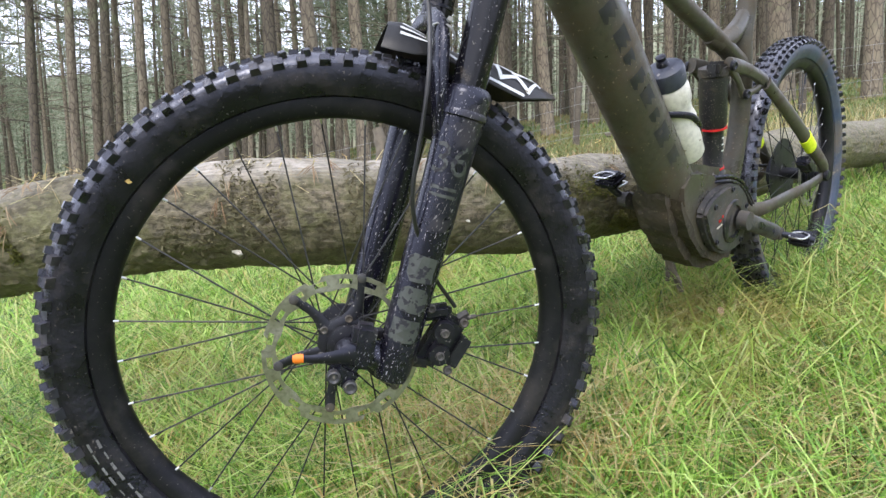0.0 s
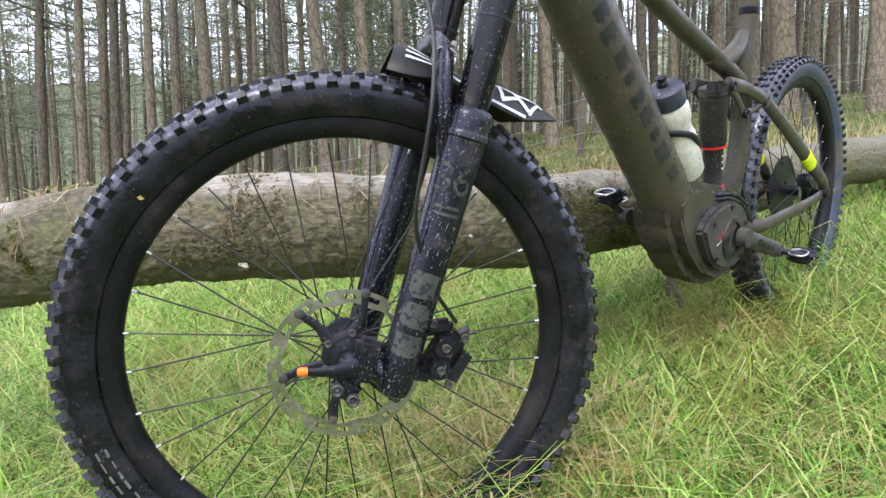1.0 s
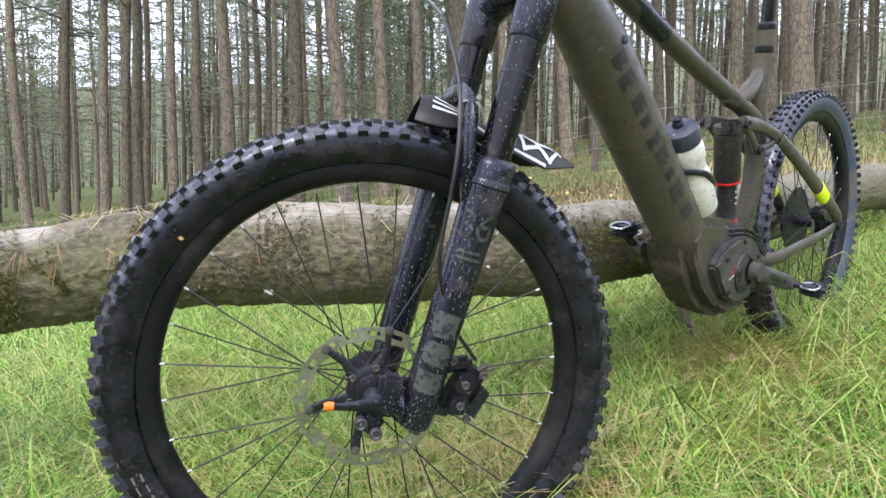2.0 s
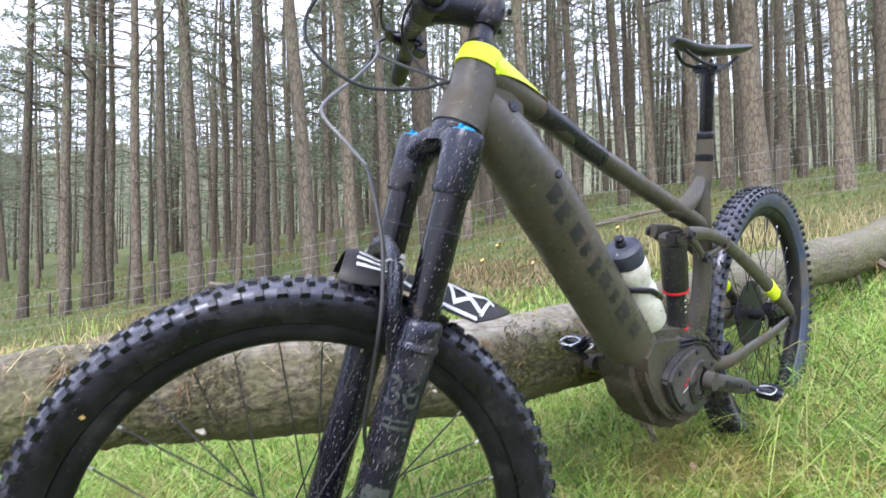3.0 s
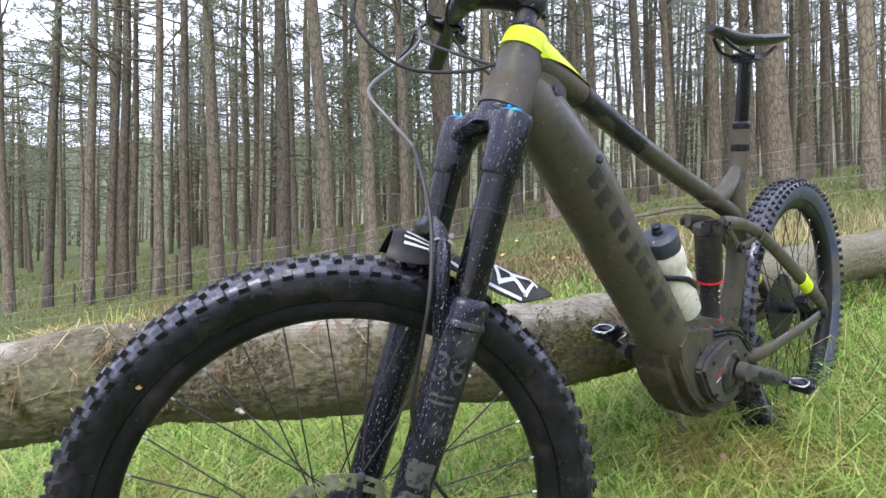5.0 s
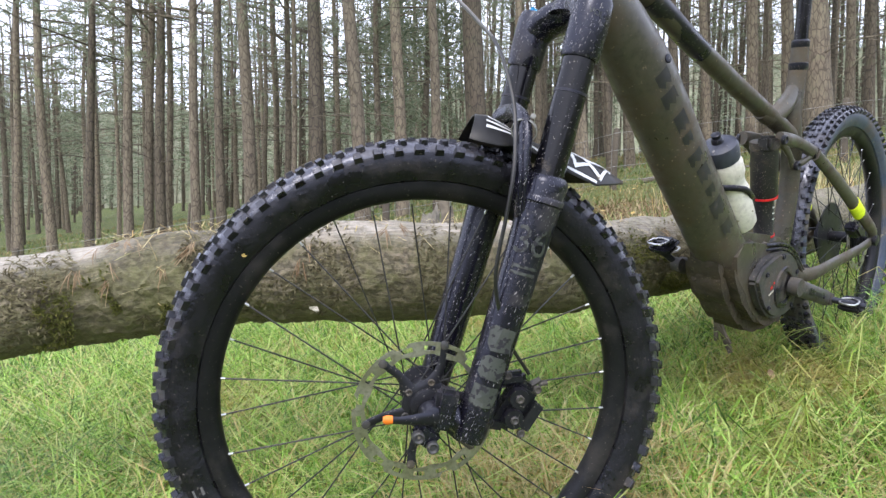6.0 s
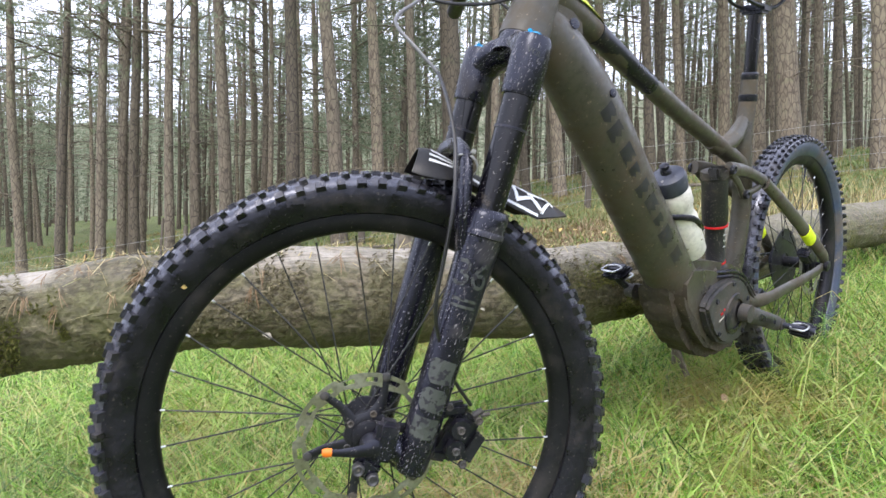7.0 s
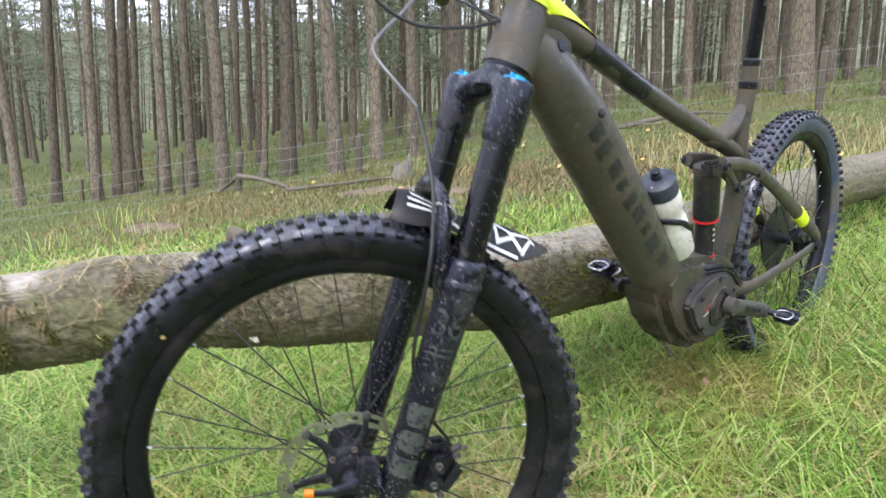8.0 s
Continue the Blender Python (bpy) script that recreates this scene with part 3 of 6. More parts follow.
def build_wheel(name, label, m, tyre, rotor_radius, turn, rear=False):
    g = bmesh.new()
    lathe(g, [(-0.055, 0.010), (-0.050, 0.014), (-0.036, 0.016), (-0.034, 0.031), (-0.028, 0.031), (-0.024, 0.016), (0.024, 0.016), (0.028, 0.031), (0.034, 0.031), (0.037, 0.019), (0.052, 0.017), (0.056, 0.010)], sides=28)
    wheel = part(name, g, ALLOY, bicycle, label, m)
    part("tread_base", CASINGS, None, part("tyre", tyre, None, wheel), "wet mud film between the knobs, grey sky sheen in its colour")
    part("tread", TREADS, None, wheel)
    part("rim", RIMS, None, wheel)
    for k in range(32):
        a, b = spoke_ends(k, 32)
        spin = Matrix.Rotation(turn, 4, "Y")
        part("spoke", SPOKES, None, wheel, m=spin @ along(a, b))
        part("spoke_nipple", NIPPLES, None, wheel, m=spin @ along(b - (b - a).normalized() * 0.009, b))
    part("brake_rotor", rotor_mesh(rotor_radius), None, wheel, "pale steel brake disc with slots and a wavy edge", Matrix.Translation((0, 0.047, 0 if rear else -0.010)) @ Matrix.Rotation(0.3, 4, "Y"))
    g = bmesh.new()
    lathe(g, [(0.036, 0.030), (0.041, 0.036), (0.0480, 0.036), (0.0505, 0.031), (0.0505, 0.026), (0.0560, 0.024), (0.0575, 0.017)], sides=28)
    part("rotor_carrier", g, ALLOY, wheel)
    for k in range(6):
        a = 2 * math.pi * k / 6 + 0.25
        pts = [(0.028 * math.cos(a), 0.047, 0.028 * math.sin(a)), (0.058 * math.cos(a + 0.18), 0.047, 0.058 * math.sin(a + 0.18)), ((rotor_radius - 0.013) * math.cos(a + 0.12), 0.047, (rotor_radius - 0.013) * math.sin(a + 0.12))]
        g = bmesh.new()
        tube(g, spline(pts, 4), [0.0125, 0.0100, 0.0080, 0.0068, 0.0060, 0.0058, 0.0058, 0.0060, 0.0064], 8, (1.0, 0.30), up=(0, 1, 0))
        part("carrier_arm", g, ALLOY, wheel)
        g = bmesh.new()
        lathe(g, [(0.048, 0.0052), (0.0515, 0.0052), (0.0525, 0.0040), (0.0505, 0.0024)], (0.034 * math.cos(a), 0, 0.034 * math.sin(a)), sides=10)
        part("carrier_bolt", g, CRANK, wheel, "pale worn bolt head")
        g = bmesh.new()
        lathe(g, [(0.0455, 0.0062), (0.0500, 0.0062), (0.0510, 0.0040)], ((rotor_radius - 0.013) * math.cos(a + 0.12), 0, (rotor_radius - 0.013) * math.sin(a + 0.12)), sides=10)
        part("rotor_rivet", g, CRANK, wheel)
    g = bmesh.new()
    tube(g, [(0.288 * math.cos(1.9), 0, 0.288 * math.sin(1.9)), (0.252 * math.cos(1.9), 0, 0.252 * math.sin(1.9))], [0.003, 0.0024], 8)
    part("valve", g, BLACK, wheel, m=Matrix.Rotation(turn, 4, "Y"))
    return wheel


front_wheel = build_wheel("front_wheel", "spoked front wheel with a knobbly black tyre", STEER, TYRE, 0.1015, 0.09)
rear_wheel = build_wheel("rear_wheel", "spoked rear wheel with a muddy knobbly tyre, blue sheen in its colour", Matrix.Translation((-0.553, 0, 0.03)) @ Matrix.Rotation(radians(0.5), 4, "Z") @ Matrix.Rotation(radians(4.5), 4, "X"), TYRE_REAR, 0.0915, 0.03, True)

# raised print on the front tyre's sidewall: plain bars along the arc
g = bmesh.new()
rnd = random.Random(3)
for k in range(9):
    a = radians(291 + 3.0 * k)
    for r0_, r1_ in ((0.3245, 0.3265), (0.3365, 0.3385)) if k % 3 == 1 else ((0.3245, 0.3385),):
        prof = []
        for aa in (a, a + radians(rnd.uniform(1.7, 2.5))):
            for r in (r0_, r1_):
                y = np.interp(r, (0.319, 0.327, 0.335, 0.343), (0.0268, 0.0302, 0.0320, 0.0318))
                prof.append(g.verts.new((r * math.cos(aa), y + 0.0006, r * math.sin(aa))))
        g.faces.new((prof[0], prof[1], prof[3], prof[2]))
part("sidewall_print", g, TYRE_MARK, front_wheel, "worn pale print on the sidewall", smooth=False)

# cassette and derailleur on the far side of the rear wheel
for k in range(10):
    g = bmesh.new()
    lathe(g, [(-0.024 - 0.0035 * k, 0.026), (-0.024 - 0.0035 * k, 0.098 - 0.0072 * k), (-0.0258 - 0.0035 * k, 0.098 - 0.0072 * k), (-0.0258 - 0.0035 * k, 0.026)], sides=40, closed=True)
    part("sprocket", g, ALLOY, rear_wheel)
g = bmesh.new()
block(g, (0.02, -0.075, -0.11), (0.05, 0.03, 0.03), Matrix.Rotation(0.5, 4, "Y"), 0.006)
block(g, (0.055, -0.07, -0.20), (0.03, 0.012, 0.15), Matrix.Rotation(-0.35, 4, "Y"), 0.005)
lathe(g, [(-0.005, 0.02), (0.005, 0.02)], (0.035, -0.07, -0.15), sides=16)
lathe(g, [(-0.005, 0.02), (0.005, 0.02)], (0.078, -0.07, -0.26), sides=16)
part("derailleur", g, BLACK, bicycle, m=Matrix.Translation((-0.531, 0, 0.03)))

# fork
LEG = (Vector((-0.068, 0.0720, -0.034)), Vector((-0.015, 0.0690, 0.348)), Vector((0.027, 0.0620, 0.592)))
FAR = Vector((0.034, -0.134, -0.010))


def on_leg(u, far=False):
    a, b, c = LEG
    p = a + (b - a) * ((u - a.z) / (b.z - a.z)) if u < b.z else b + (c - b) * ((u - b.z) / (c.z - b.z))
    return p + (FAR if far else Vector())


g = bmesh.new()
tube(g, spline([(0.024, -0.010, 0.575), (0.024, -0.014, 0.604)], 2), [0.036, 0.035, 0.034], 24)
tube(g, spline([on_leg(0.560), (0.025, 0.035, 0.582), (0.026, -0.008, 0.590), (0.045, -0.045, 0.574), on_leg(0.555, True)], 6), [0.024 + 0.004 * math.sin(math.pi * k / 24) for k in range(25)], 16, (1.0, 0.8), up=(0, 0, 1))
for far in (False, True):
    tube(g, [on_leg(u, far) for u in (0.512, 0.516, 0.56, 0.585, 0.592)], [0.0245, 0.0262, 0.0268, 0.0262, 0.0235], 24)
fork = part("fork", g, FORK, bicycle, "black suspension fork with scuffed legs", STEER)
for far in (False, True):
    g = bmesh.new()
    tube(g, [on_leg(u, far) for u in (0.33, 0.42, 0.52)], 0.0218, 28)
    part("stanchion", g, STANCHION, fork, "glossy black stanchion with mud specks")
    g = bmesh.new()
    us = (-0.020, -0.017, -0.006, 0.03, 0.10, 0.24, 0.30, 0.318)
    tube(g, [on_leg(u, far) for u in us], [0.016, 0.0205, 0.0235, 0.0245, 0.0250, 0.0268, 0.0285, 0.0300], 32)
    tube(g, [on_leg(u, far) for u in (0.3185, 0.320, 0.326, 0.328)], [0.030, 0.0318, 0.0318, 0.0305], 32)
    tube(g, [on_leg(u, far) for u in (0.328, 0.345, 0.352, 0.356)], [0.0300, 0.0300, 0.0285, 0.0240], 32)
    tube(g, [on_leg(0.0, far), on_leg(0.0, far) + Vector((0.030, -0.012 if not far else 0.012, 0.004)), Vector((0, 0.058 if not far else -0.058, 0))], [0.020, 0.0185, 0.0170], 16)
    part("lower_leg", g, FORK, fork)
    g = bmesh.new()
    tube(g, [on_leg(u, far) for u in (0.4655, 0.469)], 0.0229, 28)
    part("travel_ring", g, BLACK, fork)
    g = bmesh.new()
    top = on_leg(0.594, far)
    lathe(g, [(-0.006, 0.0200), (-0.001, 0.0200), (0.001, 0.0165), (0.001, 0.0100), (0.004, 0.0095), (0.005, 0.0070)], top, axis=(0.13, 0, 1), sides=20)
    block(g, top + Vector((0.002, 0, 0.0025)), (0.026, 0.006, 0.004), Matrix.Rotation(0.5, 4, "Z"), 0.0012)
    part("adjuster_cap", g, CYAN, fork, "bright blue adjuster cap")
g = bmesh.new()
arch = spline([on_leg(0.27) + Vector((0.010, -0.004, 0)), (0.022, 0.070, 0.345), (0.040, 0.060, 0.398), (0.050, 0.030, 0.418), (0.052, -0.006, 0.423), (0.056, -0.040, 0.415), (0.050, -0.066, 0.392), (0.040, -0.070, 0.345), on_leg(0.28, True) + Vector((0.010, 0.004, 0))], 5)
tube(g, arch, [0.0105 + 0.004 * abs(math.cos(math.pi * k / (len(arch) - 1))) for k in range(len(arch))], 14, (1.25, 0.75), up=(1, 0, 0))
part("fork_arch", g, FORK, fork)


def wrap_on_leg(g, u_mid, radius, face, outward=0.0006):
    """Bends flat lettering (x across, y along) round the near leg; face: the direction that it looks."""
    a, b, _ = LEG
    d = (b - a).normalized()
    out = (face - d * face.dot(d)).normalized()
    side = d.cross(out)
    for v in g.verts:
        ang = v.co.x / radius
        c = on_leg(u_mid + v.co.y)
        v.co = c + (radius + outward) * (out * math.cos(ang) + side * math.sin(ang))


def cut_up(g, size=0.004):
    bmesh.ops.triangulate(g, faces=g.faces[:])
    bmesh.ops.subdivide_edges(g, edges=[e for e in g.edges if e.calc_length() > size], cuts=2, use_grid_fill=True)


FACE = Vector((0.18, 1, 0.0))
g = letters("36", 0.052, 0.92)
cut_up(g)
bmesh.ops.rotate(g, matrix=Matrix.Rotation(radians(0), 3, "Z"), verts=g.verts)
wrap_on_leg(g, 0.266, 0.0284, FACE)
part("leg_number", g, DECAL, fork, "grey number on the fork leg", smooth=False)
g = bmesh.new()
for y0 in (-0.027, -0.036):
    v = [g.verts.new(c) for c in ((-0.017, y0, 0), (0.017, y0, 0), (0.017, y0 + 0.004, 0), (-0.017, y0 + 0.004, 0))]
    g.faces.new(v)
cut_up(g, 0.006)
wrap_on_leg(g, 0.258, 0.0282, FACE)
part("leg_stripe", g, DECAL, fork, smooth=False)
# maker's mark: plain grey shapes down the leg
def flat_shape(bm, pts):
    bm.faces.new([bm.verts.new((x, y, 0)) for x, y in pts])


MARKS = (
    (0.132, [[(-0.019, 0.013), (-0.012, 0.018), (0.019, 0.015), (0.017, -0.004), (0.019, -0.016), (-0.010, -0.017), (-0.017, -0.008)]]),
    (0.092, [[(-0.018, 0.012), (-0.010, 0.017), (0.012, 0.016), (0.019, 0.009), (0.018, -0.010), (0.010, -0.016), (-0.012, -0.015), (-0.019, -0.008)]]),
    (0.053, [[(-0.018, 0.015), (0.017, 0.014), (0.019, 0.002), (0.016, -0.014), (-0.006, -0.016), (-0.019, -0.012)]]),
)
for u_, shapes in MARKS:
    g = bmesh.new()
    for shape in shapes:
        flat_shape(g, shape)
    cut_up(g, 0.006)
    wrap_on_leg(g, u_, 0.0258, FACE)
    part("leg_mark", g, DECAL, fork, "worn grey block on the leg", smooth=False)
g = letters("VOL+", 0.011)
cut_up(g, 0.002)
for v in g.verts:
    ang = v.co.x / 0.0268
    c = on_leg(0.567 + v.co.y)
    v.co = c + 0.0274 * (Vector((0.0, 1, 0)) * math.cos(ang) + Vector((-1, 0.0, 0.0)) * math.sin(ang))
part("cap_lettering", g, DECAL, fork, "small grey lettering", smooth=False)

# axle, lever and calliper
g = bmesh.new()
tube(g, [(0, -0.08, 0), (0, 0.088, 0)], 0.0085, 16)
lathe(g, [(0.070, 0.016), (0.080, 0.017), (0.090, 0.014), (0.094, 0.008)], sides=20)
tube(g, spline([(0.0, 0.090, 0.0), (0.022, 0.098, -0.008), (0.040, 0.100, -0.015), (0.052, 0.100, -0.019)], 4), [0.0115, 0.0105, 0.0095, 0.0085, 0.0078, 0.0070, 0.0065, 0.006, 0.0055, 0.0052, 0.0052, 0.0052, 0.0052], 10, (1, 0.45), up=(0, 1, 0))
part("axle_lever", g, BLACK, fork)
g = bmesh.new()
block(g, (-0.014, 0.079, 0.014), (0.030, 0.026, 0.058), Matrix.Rotation(0.22, 4, "Y"), 0.006)
block(g, (-0.004, 0.082, -0.026), (0.034, 0.024, 0.030), Matrix.Rotation(-0.3, 4, "Y"), 0.006)
lug = part("axle_clamp", g, FORK, fork, "scuffed black clamp round the axle")
for x_, z_ in ((0.008, -0.030), (-0.016, -0.036)):
    g = bmesh.new()
    lathe(g, [(0.090, 0.0085), (0.100, 0.0085), (0.1015, 0.0065), (0.099, 0.0040)], (x_, 0, z_), sides=14)
    part("pinch_bolt", g, CRANK, lug, "pale worn bolt head")
g = bmesh.new()
tube(g, [(0.051, 0.100, -0.018), (0.058, 0.100, -0.021), (0.062, 0.099, -0.023)], [0.0056, 0.0064, 0.0048], 10, (1, 0.8), up=(0, 1, 0))
part("lever_tip", g, ORANGE, fork, "orange lever tip")
g = bmesh.new()
tilt_ = Matrix.Rotation(-0.15, 4, "Y")
block(g, (-0.092, 0.056, 0.052), (0.036, 0.040, 0.074), tilt_, 0.009)
block(g, (-0.066, 0.060, 0.082), (0.052, 0.020, 0.020), Matrix.Rotation(0.5, 4, "Y"), 0.006)
block(g, (-0.068, 0.060, 0.016), (0.050, 0.020, 0.020), Matrix.Rotation(0.2, 4, "Y"), 0.006)
tube(g, [(-0.086, 0.074, 0.066), (-0.086, 0.083, 0.066)], [0.0150, 0.0135], 18)
tube(g, [(-0.092, 0.074, 0.036), (-0.092, 0.083, 0.036)], [0.0150, 0.0135], 18)
caliper = part("brake_caliper", g, BLACK, fork, m=Matrix.Translation((-0.020, 0, -0.002)))
for k in range(4):
    g = bmesh.new()
    block(g, (-0.113 - 0.0015 * k, 0.046 + 0.009 * k, 0.046), (0.016, 0.0030, 0.042), tilt_, 0.001)
    part("cooling_fin", g, ALLOY, caliper)
for x_, y_, z_ in ((-0.086, 0.082, 0.066), (-0.092, 0.082, 0.036), (-0.060, 0.070, 0.088), (-0.064, 0.070, 0.018), (-0.107, 0.074, 0.086), (-0.112, 0.074, 0.020)):
    g = bmesh.new()
    lathe(g, [(0, 0.0060), (0.004, 0.0060), (0.0052, 0.0046), (0.003, 0.0028)], (x_, y_, z_), sides=10)
    part("calliper_bolt", g, CRANK, caliper, "pale worn bolt head")
g = bmesh.new()
tube(g, [(-0.100, 0.066, 0.088), (-0.108, 0.068, 0.100)], [0.0052, 0.0046], 8)
tube(g, [(-0.113, 0.060, 0.090), (-0.124, 0.060, 0.097)], [0.0036, 0.0030], 8)
part("hose_fitting", g, CRANK, caliper)

# mudguard held to the arch with a tie
SHEET = [((0.100, 0.398), 0.037, 0.036), ((0.084, 0.404), 0.044, 0.040), ((0.062, 0.403), 0.047, 0.034), ((0.030, 0.399), 0.044, 0.018), ((-0.016, 0.400), 0.042, 0.020), ((-0.050, 0.409), 0.052, 0.032), ((-0.088, 0.411), 0.052, 0.034), ((-0.118, 0.409), 0.034, 0.018), ((-0.145, 0.406), 0.006, 0.003)]


def sheet_point(s, t, lift=0.0):
    """A place on the mudguard: s from 0 to 8 along it, t from -1 to 1 across."""
    i = min(int(s), len(SHEET) - 2)
    a, b, k = SHEET[i], SHEET[i + 1], s - i
    f_, u_ = a[0][0] + (b[0][0] - a[0][0]) * k, a[0][1] + (b[0][1] - a[0][1]) * k
    w_, d_ = a[1] + (b[1] - a[1]) * k, a[2] + (b[2] - a[2]) * k
    return Vector((f_, t * w_, u_ - d_ * t * t + lift))


g = bmesh.new()
top = [[g.verts.new(sheet_point(s / 2, t / 4)) for t in range(-4, 5)] for s in range(17)]
low = [[g.verts.new(sheet_point(s / 2, t / 4, -0.0022)) for t in range(-4, 5)] for s in range(17)]
for rows in (top, low):
    for a, b in zip(rows, rows[1:]):
        for k in range(8):
            g.faces.new((a[k], a[k + 1], b[k + 1], b[k]))
for s in range(16):
    for k in (0, 8):
        g.faces.new((top[s][k], top[s + 1][k], low[s + 1][k], low[s][k]))
for s in (0, 16):
    for k in range(8):
        g.faces.new((top[s][k], top[s][k + 1], low[s][k + 1], low[s][k]))
part("mudguard", g, GUARD, fork, "muddy black plastic mudguard with white print")
for poly in ([(4.7, 0.10), (5.6, 0.34), (5.6, 0.44), (4.7, 0.24)], [(5.5, 0.36), (6.6, 0.20), (6.6, 0.30), (5.5, 0.50)], [(4.8, 0.20), (5.0, 0.80), (5.15, 0.80), (4.95, 0.20)], [(5.0, 0.74), (5.7, 0.46), (5.75, 0.56), (5.05, 0.86)], [(5.7, 0.46), (6.2, 0.80), (6.15, 0.92), (5.6, 0.56)], [(6.1, 0.84), (6.6, 0.40), (6.7, 0.48), (6.25, 0.94)],
             [(6.55, 0.22), (6.9, 0.52), (6.85, 0.62), (6.5, 0.34)], [(4.6, 0.90), (6.0, 0.93), (6.0, 0.99), (4.6, 0.97)], [(4.7, -0.5), (5.6, -0.1), (5.6, 0.0), (4.7, -0.36)], [(5.5, -0.06), (6.5, -0.4), (6.5, -0.3), (5.6, 0.04)],
             [(1.0, 0.28), (2.8, 0.31), (2.8, 0.36), (1.0, 0.35)], [(0.9, 0.46), (2.9, 0.47), (2.9, 0.52), (0.9, 0.53)], [(1.0, 0.64), (2.9, 0.60), (2.9, 0.65), (1.0, 0.71)], [(2.8, 0.62), (3.8, 0.9), (3.7, 0.98), (2.7, 0.70)]):
    g = bmesh.new()
    fine_poly = []
    for (s0, t0), (s1, t1) in zip(poly, poly[1:] + poly[:1]):
        fine_poly += [(s0 + (s1 - s0) * k / 3, t0 + (t1 - t0) * k / 3) for k in range(3)]
    cs, ct = sum(p[0] for p in poly) / 4, sum(p[1] for p in poly) / 4
    vs = [g.verts.new(sheet_point(s, t, 0.0012)) for s, t in fine_poly]
    mid = g.verts.new(sheet_point(cs, ct, 0.0013))
    for k in range(len(vs)):
        g.faces.new((vs[k], vs[(k + 1) % len(vs)], mid))
    part("guard_print", g, WHITE, fork, "white printed stroke", smooth=False)
for c_, r_ in (((0.040, 0.058, 0.398), 0.0165), ((0.050, -0.060, 0.400), 0.0165)):
    g = bmesh.new()
    lathe(g, [(-0.0025, r_), (0.0025, r_), (0.0025, r_ + 0.0012), (-0.0025, r_ + 0.0012)], c_, axis=(0.2, 0.75, -0.6) if c_[1] > 0 else (0.2, -0.75, -0.6), sides=20, closed=True)
    block(g, Vector(c_) + Vector((0.0, 0.012, 0.020)), (0.006, 0.007, 0.006), None, 0.001)
    part("cable_tie", g, WIRE, fork, "pale cable tie")

# steerer, stem and handlebar
g = bmesh.new()
tube(g, [(0.013, 0.013, u) for u in (0.718, 0.735, 0.736, 0.752, 0.753, 0.768)], [0.022, 0.0195, 0.0185, 0.0185, 0.0178, 0.0178], 24)
tube(g, spline([(0.013, 0.013, 0.762), (0.014, 0.013, 0.785), (0.013, 0.013, 0.812)], 3), [0.021, 0.0245, 0.0255, 0.0255, 0.0255, 0.024, 0.0200], 20)
tube(g, spline([(0.013, 0.013, 0.790), (0.050, 0.012, 0.779), (0.094, 0.010, 0.768)], 4), [0.024, 0.0240, 0.0235, 0.0235, 0.0235, 0.0238, 0.0245, 0.0260, 0.0270], 20, (1.0, 1.1), up=(0, 0, 1))
tube(g, [(0.102, -0.016, 0.766), (0.102, -0.014, 0.766), (0.102, 0.034, 0.766), (0.102, 0.036, 0.766)], [0.025, 0.0275, 0.0275, 0.025], 20)
stem = part("stem", g, BLACK, bicycle, "black handlebar stem", BARS)
for y_ in (0.002, 0.026):
    g = bmesh.new()
    lathe(g, [(0, 0.005), (0.006, 0.005), (0.007, 0.003)], (-0.012, y_, 0.775 if y_ < 0.01 else 0.798), axis=(-1, 0.2, 0), sides=10)
    part("clamp_bolt", g, ALLOY, stem)
BAR = [(0.066, 0.39, 0.778), (0.080, 0.28, 0.784), (0.094, 0.19, 0.783), (0.101, 0.11, 0.771), (0.103, 0.06, 0.769), (0.103, 0.01, 0.766), (0.103, -0.04, 0.769), (0.103, -0.09, 0.778), (0.101, -0.17, 0.793), (0.090, -0.26, 0.794), (0.078, -0.37, 0.790)]
g = bmesh.new()
bar = spline(BAR, 5)
tube(g, bar, [0.0130 + 0.0085 * max(0, 1 - abs(p.y - 0.01) / 0.16) ** 0.6 for p in bar], 18)
handlebar = part("handlebar", g, BLACK, bicycle, "black riser handlebar", BARS)
for a, b in ((0, 1), (10, 9)):
    g = bmesh.new()
    p0, p1 = Vector(BAR[a]), Vector(BAR[b])
    steps = [p0 + (p1 - p0) * k / 24 for k in range(25)]
    tube(g, steps, [0.0165 if k % 2 else 0.0150 for k in range(25)], 16)
    part("grip", g, BLACK, handlebar)
